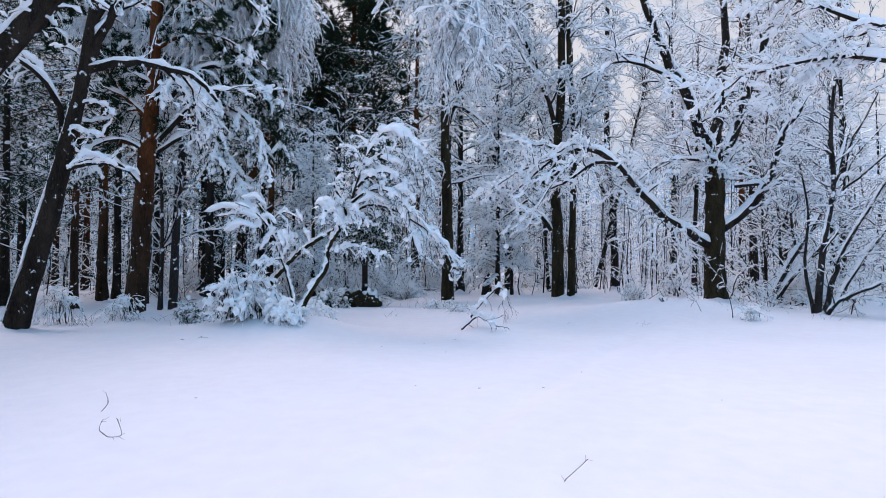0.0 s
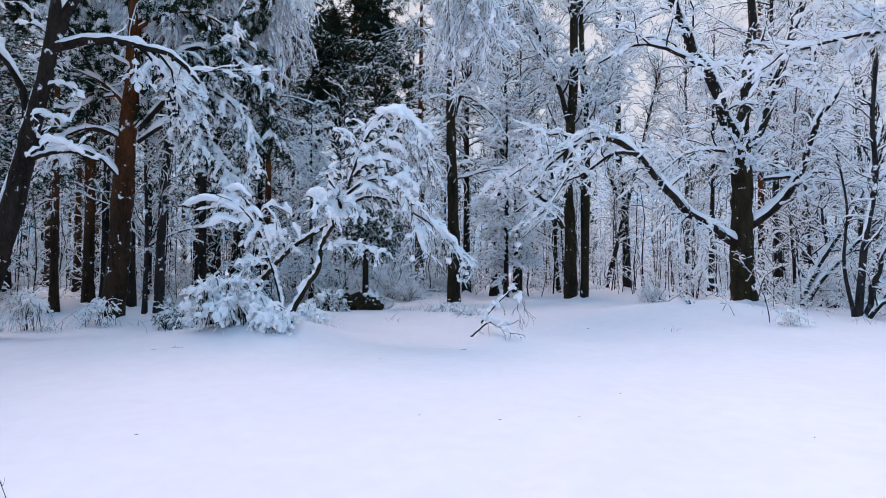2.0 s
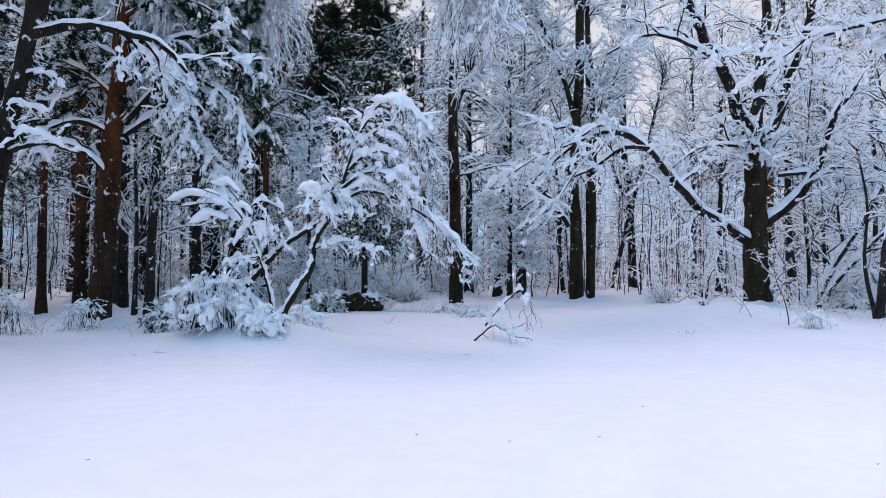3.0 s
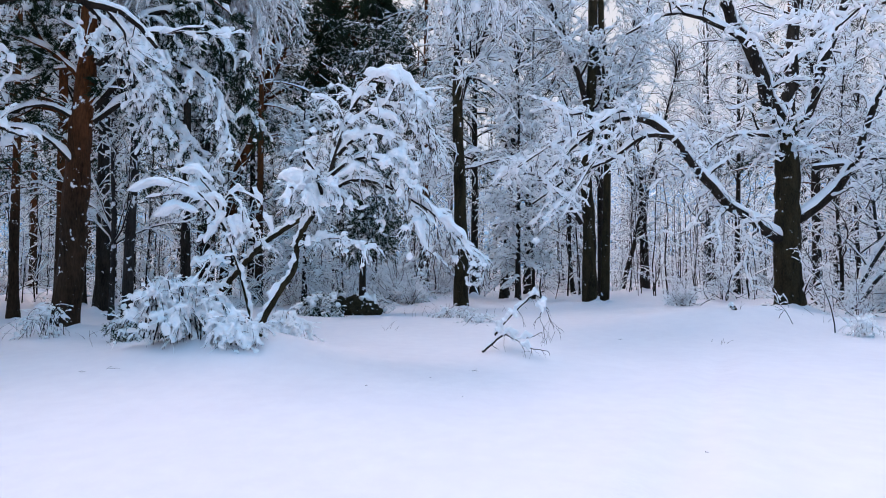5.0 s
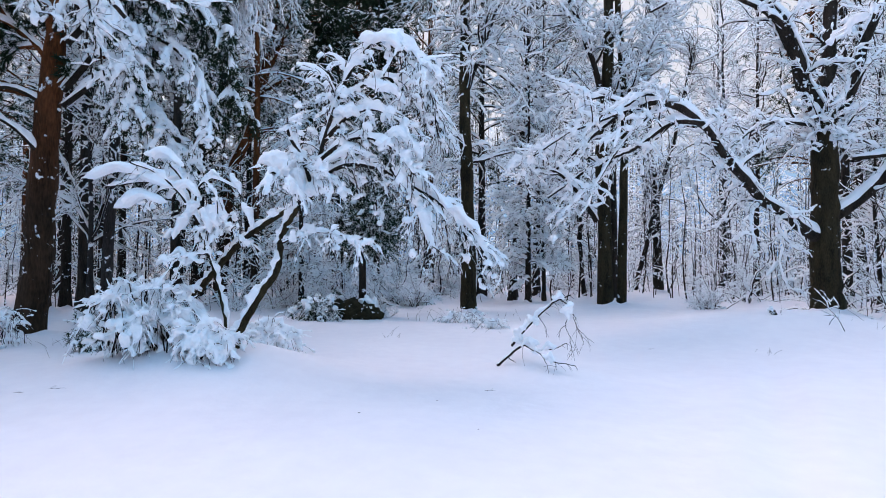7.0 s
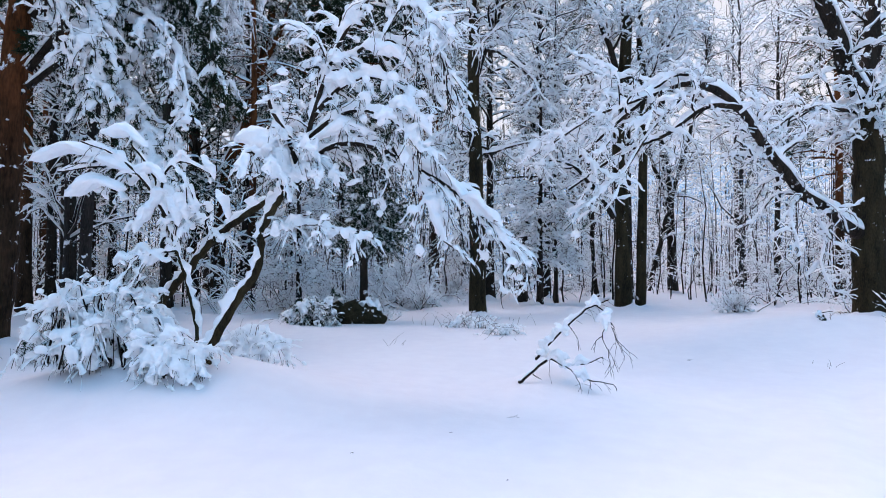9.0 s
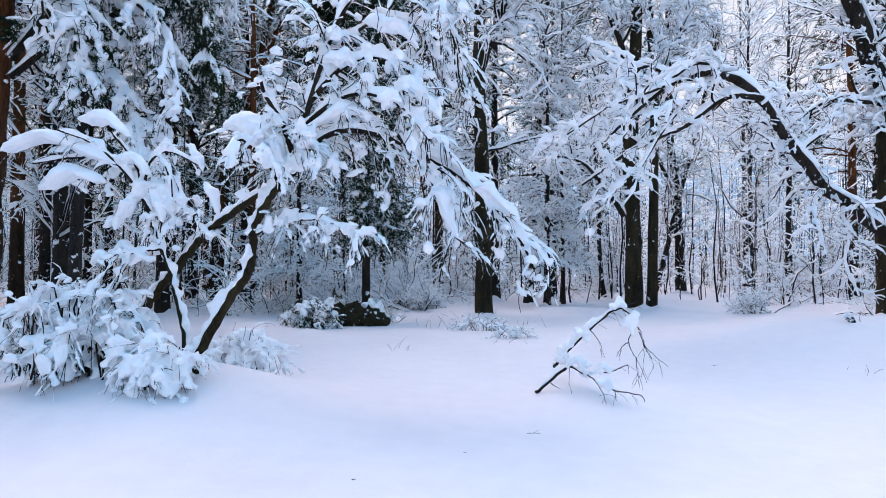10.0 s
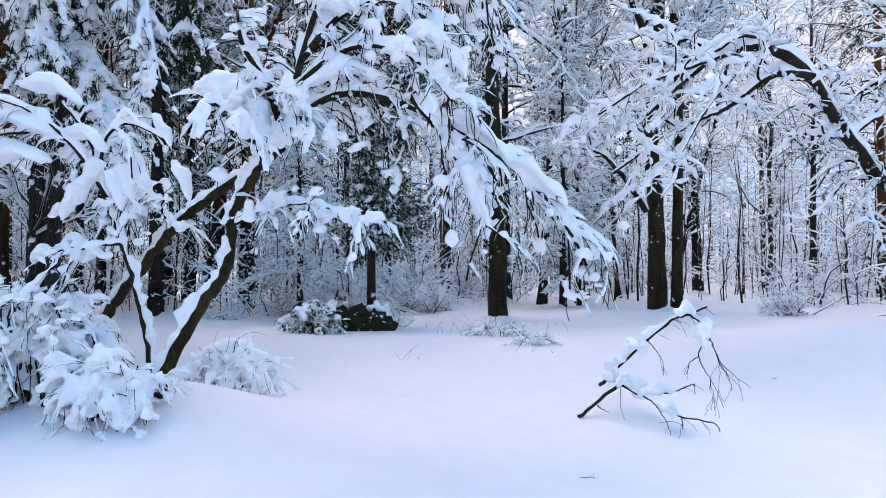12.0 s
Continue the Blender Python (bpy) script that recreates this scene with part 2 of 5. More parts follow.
# ---------------------------------------------------------------- ground
def ground_height(x, y):
    """Snow surface: nearly level clearing, drift under the bent saplings, rise at the oak, filled-in old track."""
    x, y = np.asarray(x, float), np.asarray(y, float)
    z = 0.19 * np.exp(-((x + 2.75) / 1.1) ** 2 - ((y - 11.1) / 0.7) ** 2)
    z += 0.22 * np.exp(-((x + 3.3) / 1.7) ** 2 - ((y - 11.1) / 0.9) ** 2)
    z += 0.25 * np.exp(-((x - 0.88 + 0.5 * (y - 11.85)) / 0.34) ** 2 - ((y - 11.85) / 0.24) ** 2) + 0.105 * np.exp(-((x - 0.92) / 0.75) ** 2 - ((y - 11.45) / 0.5) ** 2)   # snow heaped over the fallen branch
    z += 0.22 * np.exp(-((x - 8.4) / 3.2) ** 2 - ((y - 18.2) / 2.8) ** 2)
    z += 0.38 * np.exp(-((x - 6.1) / 2.2) ** 2 - ((y - 15.5) / 1.4) ** 2)
    z += 0.12 * np.exp(-((x - 4.6) / 1.8) ** 2 - ((y - 23.0) / 2.2) ** 2)
    z += 0.1 * np.exp(-((x - 0.2) / 4.0) ** 2 - ((y - 16.2) / 1.5) ** 2)
    z += 0.08 * np.exp(-((x + 7.2) / 1.2) ** 2 - ((y - 14.2) / 1.0) ** 2)
    z += 0.035 * np.sin(0.55 * x + 0.3 * y) + 0.03 * np.sin(0.37 * y - 0.21 * x + 1.0) * np.clip(y / 8, 0, 1)
    z += 0.012 * np.sin(1.9 * x + 0.7 * np.sin(y)) * np.sin(1.3 * y + 0.5 * np.sin(1.7 * x))
    track = (x - 0.45) * 0.893 - (y - 4.9) * 0.45          # distance from the line of the old track
    z += np.where(y < 12, 1.0, 0.0) * (0.026 * np.exp(-((track - 0.32) / 0.2) ** 2) - 0.036 * np.exp(-(track / 0.18) ** 2) + 0.018 * np.exp(-((track + 0.3) / 0.2) ** 2))
    rim = np.clip((y - 14) / 8, 0, 1)
    z += rim * 0.06 * np.sin(2.3 * x + 1.1 * np.sin(1.9 * y)) * np.sin(2.1 * y + 0.8)
    return z - 0.02


def make_ground():
    xs = np.sinh(np.linspace(-6.8, 6.8, 301)) * 2.0
    ys = 11 + np.sinh(np.linspace(-6.5, 6.5, 321)) * 2.5
    X, Y = np.meshgrid(xs, ys)
    V = np.stack((X, Y, ground_height(X, Y)), axis=-1).reshape(-1, 3)
    n = len(xs)
    a = (np.arange(len(ys) - 1)[:, None] * n + np.arange(n - 1)[None]).ravel()
    F = np.stack((a, a + 1, a + n + 1, a + n), axis=-1)
    tagged(new("ground", mesh_of("ground", [(V, F, SNOW_FIELD)])), "smooth untrodden fresh snow covering the clearing", "snow", kind="structure")


make_ground()


def on_ground(x, y, sink=0.05):
    return (x, y, float(ground_height(x, y)) - sink)

# ---------------------------------------------------------------- main trees
def snow_collar(root, r, rng, base=0.0):
    """Snow banked unevenly against the foot of a trunk."""
    k, rows = 20, 7
    a = np.linspace(0, 2 * np.pi, k, endpoint=False)
    rise = r * (0.55 + 0.45 * np.sin(a + rng.uniform(0, 6.3)) + 0.35 * np.sin(2 * a + rng.uniform(0, 6.3))) + 0.03
    rise = np.clip(0.6 * rise, 0.02, 0.22)
    u = np.linspace(0, 1, rows)[:, None]
    reach = r * 0.75 + u ** 1.3 * (2.2 * r + 0.12) * (1 + 0.18 * rng.standard_normal(k))[None]
    x, y = reach * np.cos(a), reach * np.sin(a)
    at = root.location
    level = base if at[2] < -50 else ground_height(x + at[0], y + at[1]) - at[2]
    V = np.stack((x, y, level + rise[None] * (1 - u) ** 2 - 0.1 * u ** 2), axis=-1)
    part("snow_collar", [(V[None], rings(1, rows, k), SNOW_FIELD)], root, "snow banked against the foot of the trunk")


def big_tree(name, label, category, spines, seed, bark=None, limb_bark=None, first=(40, (0.7, 1.8)), second=(400, (0.35, 0.9)), third=(1500, (0.15, 0.45)),
             droop=(0.05, 0.08, 0.1), lift=0.15, snow=(0.025, 0.05), u_trunk=0.45, limb_snow=0.06, twig_width=0.007, bias=None, flare=1.18, pads=None, frost=0.0, merge=0.0):
    """A tree from hand-laid limb spines: trunk, each limb, twigs in three orders, and the snow that lies on them."""
    rng = np.random.default_rng(seed)
    bark, limb_bark = bark or BARK, limb_bark or bark or BARK
    at = np.array(spines[0][0][:3])
    root = thing(name, at, label, category)
    trunk, trunk_r = limbs_of(spines[:1], at, 30)
    trunk_r = trunk_r * (1 + (flare - 1) * np.exp(-np.linspace(0, 9, 30)))[None]
    trunk[:, 0, 2] -= 0.15
    trunk += 0.04 * trunk_r[..., None] * rng.standard_normal(trunk.shape)
    owners = [(part("trunk", [tubes(trunk, trunk_r, bark, 14, 0.05, rng)], root), trunk[0])]
    chunks = [snow_on(trunk, trunk_r * 0.95, rng, 0.0, min(0.05, 1.2 * float(trunk_r.max())), ROUND_CAP, 0.15, 0.4, steep_limit=1.06)]
    wood, wood_r = [trunk[:, :: 2][:, :14]], [trunk_r[:, :: 2][:, :14]]
    for sp in spines[1:]:
        P, R = limbs_of([sp], at)
        P[:, 1:] += 0.25 * R[:, 1:, None] * rng.standard_normal(P[:, 1:].shape)
        owners.append((part("limb", [tubes(P, R, limb_bark, 9, 0.06, rng)], root), P[0]))
        chunks.append(snow_on(P, R, rng, 0.01, limb_snow * np.clip(R / 0.07, 0.3, 1.0), ROUND_CAP, 0.06, 0.25))
        wood.append(P)
        wood_r.append(R)
    W, WR = np.concatenate(wood), np.concatenate(wood_r)
    limbs, limbs_r = (W[1:], WR[1:]) if len(W) > 1 else (W, WR)
    n_trunk = max(4, int(first[0] * 0.35))
    A0, AR0 = sprout(rng, W[:1], WR[:1], n_trunk, first[1], (0.8, 1.5), lift, droop[0], 8, 0.4, (u_trunk, 1.0), 0.2, 0.02, bias)
    A1, AR1 = sprout(rng, limbs, limbs_r, first[0], first[1], (0.4, 1.2), lift, droop[0], 8, 0.6, (0.15, 1.0), 0.24, 0.02, bias)
    A, AR = np.concatenate((A0, A1)), np.concatenate((AR0, AR1))
    B, BR = sprout(rng, np.concatenate((A, limbs[:, ::2][:, :7].repeat(1, 0)[:, [0, 1, 2, 3, 4, 5, 6, 6]])), np.concatenate((AR, limbs_r[:, ::2][:, [0, 1, 2, 3, 4, 5, 6, 6]])),
                   second[0], second[1], (0.4, 1.1), lift * 0.6, droop[1], 6, 0.65, (0.15, 1.0), 0.36, 0.018)
    C, CR = sprout(rng, B, BR, third[0] // 2, third[1], (0.4, 1.1), 0.05, droop[2], 4, 0.7, (0.1, 1.0), 0.36, 0.014)
    for k in range(len(A)):
        owner = min(owners, key=lambda o: np.abs(o[1] - A[k, 0]).sum(axis=1).min())[0]
        part("branch", [tubes(A[k:k + 1], AR[k:k + 1], limb_bark, 6, 0.05, rng)], owner)
    part("crown", [tubes(B, np.maximum(BR, 0.006), TWIG, 3), tubes(C, np.maximum(CR, 0.0038), TWIG, 3)], root, "thin bare twigs", "stuff")
    chunks += [snow_on(A, AR, rng, snow[0] * 0.35, snow[1] * 1.15, ROUND_CAP, 0.14, 0.5, blunt=0.7)]
    fine = [snow_on(B, BR, rng, twig_width * 0.9, snow[1] * 0.75, ROUND_CAP, 0.22, 0.6, blunt=0.6), snow_on(C, CR, rng, twig_width * 0.6, snow[1] * 0.27, LOW_CAP, 0.25, 0.5)]
    if frost:           # rime that coats hanging twigs all round
        b, c = rng.random(len(B)) < frost, rng.random(len(C)) < frost
        fine += [tubes(B[b], BR[b] + 0.007, SNOW, 4), tubes(C[c], CR[c] + 0.006, SNOW, 3)]
    if pads:
        chunks += [snow_lumps(rng, A, pads[0] * 3, (pads[1][0] * 0.7, pads[1][1] * 0.6), (0.1, 1.0), 5, (0.25, 0.5)), snow_lumps(rng, B, pads[0] * 7, (pads[1][0] * 0.4, pads[1][1] * 0.4), (0.1, 1.0), 4, (0.3, 0.5))]
    part("snow_load", chunks, root, "fresh snow lying along the branches", "stuff", True, merge)
    part("twig_snow", fine, root, "", "stuff")
    if WR[0, 0] > 0.06:
        snow_collar(root, float(trunk_r[0, 0]), rng, float(ground_height(at[0], at[1])) - at[2])
    return root, (A, AR, B, BR, C, CR, rng)


def needle_coat(root, grown, count, blades, length, u=(0.1, 1.0)):
    A, AR, B, BR, C, CR, rng = grown
    part("needles", [needle_tufts(rng, B, count // 2, blades, length, NEEDLE, u), needle_tufts(rng, C, count // 2, blades, length, NEEDLE, u)], root, "dark green needles", "stuff", False)


def hanging_spray(root, spines, seed, count, length, threads, u=(0.3, 1.0), frost=0.85):
    """Long thin twigs that hang straight down from arching limbs, coated with rime."""
    rng = np.random.default_rng(seed)
    L, LR = limbs_of(spines, np.array(root.location))
    D, DR = sprout(rng, L, LR, count, length, (0.3, 1.3), -0.2, 0.3, 10, 0.5, u, 0.17, 0.004, (0.12, 0.0, 0.0))
    E, ER = sprout(rng, D, DR, threads, (0.12, 0.42), (0.3, 0.9), -0.3, 0.4, 4, 0.7, (0.1, 1.0), 0.3, 0.006)
    part("hanging_spray", [tubes(D, np.maximum(DR, 0.005), TWIG, 4), tubes(E, np.maximum(ER, 0.0035), TWIG, 3)], root, "thin dark hanging twigs", "stuff")
    b, c = rng.random(len(D)) < frost, rng.random(len(E)) < frost
    off = np.array([0.004, -0.003, 0.006])
    part("rime", [tubes(D[b] + off, DR[b] + 0.007, SNOW, 4, 0.4, rng), tubes(E[c] + off, ER[c] + 0.0065, SNOW, 3, 0.45, rng), snow_lumps(rng, D, count * 4, (0.07, 0.2))], root, "white rime and snow on the twigs", "stuff")


def snow_pads(rng, P, count, size, u=(0.2, 1.0), sides=8, plump=(0.13, 0.22)):
    """Loose drooping pads of snow that hang over twigs: bulging, tapering, uneven."""
    i = rng.integers(0, len(P), count)
    f = rng.uniform(*u, count) * (P.shape[1] - 1.001)
    j, t = f.astype(int), (f - f.astype(int))[:, None]
    pos = P[i, j] * (1 - t) + P[i, j + 1] * t
    d = unit(P[i, j + 1] - P[i, j] + 0.25 * rng.standard_normal((count, 3)))
    L = rng.uniform(*size, count)
    steps = np.array([0.025, 0.08, 0.17, 0.2, 0.2, 0.18, 0.1, 0.025])
    fat = L * rng.uniform(*plump, count)
    pts = [pos - d * (L * 0.5)[:, None] + np.array([0, 0, 0.5]) * fat[:, None]]
    for step in steps:
        d = unit(d + np.array([0, 0, -0.1]) + 0.1 * rng.standard_normal((count, 3)))
        pts.append(pts[-1] + d * (L * step)[:, None])
    Q = np.stack(pts, axis=1)
    n = Q.shape[1]
    bell = np.array([0.04, 0.62, 0.88, 1.0, 0.96, 1.0, 0.9, 0.62, 0.04])
    R = fat[:, None] * bell * np.clip(1 + 0.22 * rng.standard_normal((count, n)), 0.55, 1.6)
    T, S, U, _ = frames_of(Q)
    a = np.linspace(0, 2 * np.pi, sides, endpoint=False)
    V = Q[:, :, None] + R[..., None, None] * (np.cos(a)[:, None] * S[:, :, None] + (0.75 * np.maximum(np.sin(a), -0.55))[:, None] * U[:, :, None])
    V = V + (R[:, :, None, None] * 0.05) * rng.standard_normal(V.shape)
    return (V, rings(count, n, sides), SNOW)

def snow_lumps(rng, P, count, size, u=(0.1, 1.0), sides=4, plump=(0.22, 0.42)):
    """Small uneven lumps of snow that sit on twigs and sag at both ends."""
    i = rng.integers(0, len(P), count)
    f = rng.uniform(*u, count) * (P.shape[1] - 1.001)
    j, t = f.astype(int), (f - f.astype(int))[:, None]
    pos = P[i, j] * (1 - t) + P[i, j + 1] * t
    d = unit(P[i, j + 1] - P[i, j] + 0.2 * rng.standard_normal((count, 3)))
    L = rng.uniform(*size, count)
    fat = L * rng.uniform(*plump, count)
    along = np.array([-0.5, -0.3, 0.12, 0.5])
    bell = np.array([0.1, 0.85, 0.95, 0.1])
    Q = pos[:, None] + along[None, :, None] * (d * L[:, None])[:, None]
    Q[:, :, 2] += 0.45 * fat[:, None] - 0.5 * L[:, None] * along[None] ** 2
    R = fat[:, None] * bell * np.clip(1 + 0.25 * rng.standard_normal((count, 4)), 0.5, 1.6)
    T, S, U, _ = frames_of(Q)
    a = np.linspace(0, 2 * np.pi, sides, endpoint=False) + 0.4
    V = Q[:, :, None] + R[..., None, None] * (np.cos(a)[:, None] * S[:, :, None] + (0.85 * np.maximum(np.sin(a), -0.5))[:, None] * U[:, :, None])
    V = V + (R[:, :, None, None] * 0.12) * rng.standard_normal(V.shape)
    return (V, rings(count, 4, sides), SNOW)


def snow_slabs(rng, rows):
    """Broad flat slabs of snow bridging several twigs: middle point, direction, length, width, thickness."""
    out = []
    for mid, way, length, width, thick in rows:
        k, n = 18, 15
        way, u, a = unit(np.array(way, float)), np.linspace(-1, 1, n), np.linspace(0, 2 * np.pi, k, endpoint=False)
        side = unit(np.cross(way, (0, 0, 1.0)))
        up = np.cross(side, way)
        bell = np.maximum((1 - np.abs(u) ** 3.2), 0.0) ** 0.6
        wob = 1 + 0.16 * np.sin(3.1 * u + rng.uniform(0, 6)) + 0.12 * np.sin(7.3 * u + rng.uniform(0, 6))
        spine = np.array(mid) + u[:, None] * way * length / 2 + (-0.16 * length * u ** 2 + 0.02 * np.sin(5 * u + rng.uniform(0, 6)))[:, None] * np.array([0, 0, 1.0])
        w, h = width / 2 * bell * wob, thick / 2 * bell * (1 + 0.25 * np.sin(4.4 * u + rng.uniform(0, 6)))
        V = spine[:, None] + (w[:, None] * np.cos(a))[..., None] * side + (h[:, None] * np.where(np.sin(a) < 0, 0.55, 1.0) * np.sin(a))[..., None] * up
        V = V + 0.05 * thick * rng.standard_normal(V.shape)
        out.append((V[None], rings(1, n, k), SNOW))
    return out


LEAN_SPINES = [
    [(-8.38, 11.6, -0.1, 0.2), (-7.7, 11.6, 2.25, 0.18), (-7.38, 11.6, 3.68, 0.145), (-7.14, 11.6, 4.75, 0.125), (-6.87, 11.6, 6.55, 0.1), (-6.77, 11.6, 8.27, 0.085)],
    [(-7, 11.6, 5.32, 0.1), (-6.46, 11.75, 6.62, 0.075), (-6.01, 11.9, 7.99, 0.05)],
    [(-7.45, 11.6, 3.58, 0.07), (-7.51, 11.5, 4.45, 0.06), (-7.85, 11.4, 4.99, 0.05), (-8.3, 11.3, 5.26, 0.04), (-9.1, 11.2, 5.36, 0.03)],
    [(-7.06, 11.6, 5.13, 0.08), (-6.25, 11.75, 5.34, 0.068), (-5.6, 11.9, 5.26, 0.055), (-5.03, 12.05, 5.12, 0.042), (-4.65, 12.2, 4.68, 0.03)],
    [(-7.38, 11.6, 3.14, 0.04), (-6.58, 11.3, 3.22, 0.028), (-5.81, 11, 3, 0.015)],
    [(-6.92, 11.6, 6.09, 0.07), (-6.16, 11.93, 7.42, 0.053), (-4.77, 12.27, 7.36, 0.037), (-3.67, 12.6, 6.53, 0.02)],
]
LEANDARK_SPINES = [
    [(-10.94, 9.6, -0.05, 0.24), (-9.21, 9.8, 2.56, 0.223), (-7.54, 10, 4.88, 0.205), (-6.86, 10.2, 5.91, 0.188), (-6.18, 10.4, 7.13, 0.17)],
]
PINE_SPINES = [
    [(-7.27, 14.1, 0.04, 0.243), (-7.14, 14.1, 1.8, 0.228), (-7.07, 14.1, 3.57, 0.2), (-6.96, 14.1, 4.94, 0.16), (-6.92, 14.1, 5.9, 0.14), (-6.86, 14.1, 8.26, 0.12), (-6.84, 14.1, 10.5, 0.1)],
    [(-7, 14.1, 4.77, 0.05), (-7.41, 13.97, 5.17, 0.04), (-7.72, 13.83, 5.59, 0.03), (-7.95, 13.7, 6.3, 0.02)],
    [(-7.03, 14.1, 4.18, 0.045), (-6.47, 14.03, 4.62, 0.035), (-5.76, 13.97, 4.85, 0.025), (-5.09, 13.9, 4.89, 0.015)],
    [(-7.05, 14.1, 4.1, 0.04), (-7.78, 13.9, 4.22, 0.031), (-8.41, 13.7, 4.2, 0.021), (-8.83, 13.5, 3.96, 0.012)],
    [(-6.93, 14.1, 6.45, 0.045), (-6.08, 13.93, 6.8, 0.034), (-5.07, 13.77, 6.61, 0.023), (-4.07, 13.6, 5.88, 0.012)],
    [(-6.89, 14.1, 7.42, 0.045), (-7.85, 13.93, 7.89, 0.034), (-8.95, 13.77, 7.53, 0.023), (-9.48, 13.6, 6.79, 0.012)],
    [(-6.91, 14.1, 6.87, 0.045), (-6.4, 14.33, 7.67, 0.034), (-5.09, 14.57, 8.07, 0.023), (-4.02, 14.8, 7.46, 0.012)],
]
BOUGH_SPINES = [
    [(-6.78, 14.1, 4.25, 0.06), (-5.75, 13.85, 5.1, 0.049), (-4.83, 13.6, 4.91, 0.037), (-4.16, 13.35, 4.26, 0.026), (-3.78, 13.1, 3.27, 0.015)],
    [(-6.78, 14.1, 3.98, 0.05), (-5.98, 13.88, 4.34, 0.041), (-5.18, 13.65, 4, 0.031), (-4.62, 13.42, 3.15, 0.021), (-4.3, 13.2, 2.57, 0.012)],
    [(-6.73, 14.1, 5.06, 0.06), (-5.7, 13.97, 5.98, 0.049), (-4.7, 13.85, 5.81, 0.037), (-3.95, 13.72, 4.95, 0.026), (-3.67, 13.6, 3.99, 0.015)],
    [(-6.86, 14.1, 3.86, 0.04), (-7.48, 13.83, 4.21, 0.031), (-7.99, 13.57, 4.03, 0.021), (-8.25, 13.3, 3.58, 0.012)],
    [(-6.96, 14.1, 2.91, 0.035), (-7.36, 13.67, 3.54, 0.027), (-7.76, 13.23, 3.68, 0.02), (-8.21, 12.8, 3.37, 0.012)],
]
THICKET_SPINES = [
    [(10.04, 15.6, -0.03, 0.085), (10.27, 15.6, 1.92, 0.074), (10.55, 15.6, 3.44, 0.062), (10.5, 15.6, 4.96, 0.051), (10.68, 15.6, 6.65, 0.04)],
    [(10.2, 15.6, -0.03, 0.07), (10.65, 15.47, 1.62, 0.057), (11.18, 15.33, 2.66, 0.043), (11.84, 15.2, 3.83, 0.03)],
    [(10.14, 15.6, -0.03, 0.06), (10.74, 15.4, 0.5, 0.05), (11.61, 15.2, 0.88, 0.04), (12.51, 15, 1.33, 0.03)],
    [(10.29, 15.6, -0.03, 0.07), (11.65, 15.8, 1.78, 0.057), (12.76, 16, 3.04, 0.043), (13.59, 16.2, 4.8, 0.03)],
    [(9.96, 15.6, -0.03, 0.05), (9.88, 15.8, 1.32, 0.04), (10.11, 16, 2.71, 0.03), (10.02, 16.2, 4.15, 0.02)],
]
LEANPAIR_SPINES = [
    [(10.91, 19.5, 0.07, 0.1), (11.72, 19.5, 1.52, 0.088), (12.49, 19.5, 2.66, 0.075), (13.18, 19.5, 3.98, 0.062), (13.68, 19.5, 5.7, 0.05)],
    [(11.06, 19.5, 0.07, 0.09), (12.22, 19.4, 1.52, 0.073), (13.3, 19.3, 2.55, 0.057), (14.56, 19.2, 3.58, 0.04)],
    [(11.91, 19.5, 1.71, 0.05), (11.86, 19.7, 3.05, 0.035), (12.2, 19.9, 4.62, 0.02)],
]
SPRIG_SPINES = [
    [(6.91, 13.8, 0.16, 0.009), (6.82, 13.8, 0.58, 0.008), (6.65, 13.8, 1.04, 0.006), (6.61, 13.8, 1.44, 0.005), (6.69, 13.8, 1.84, 0.004)],
    [(6.67, 13.8, 0.98, 0.005), (6.34, 13.7, 1.27, 0.004), (6.13, 13.6, 1.61, 0.003)],
    [(6.21, 13.9, 0.21, 0.007), (6.1, 13.95, 0.46, 0.005), (5.89, 14, 0.69, 0.003)],
]
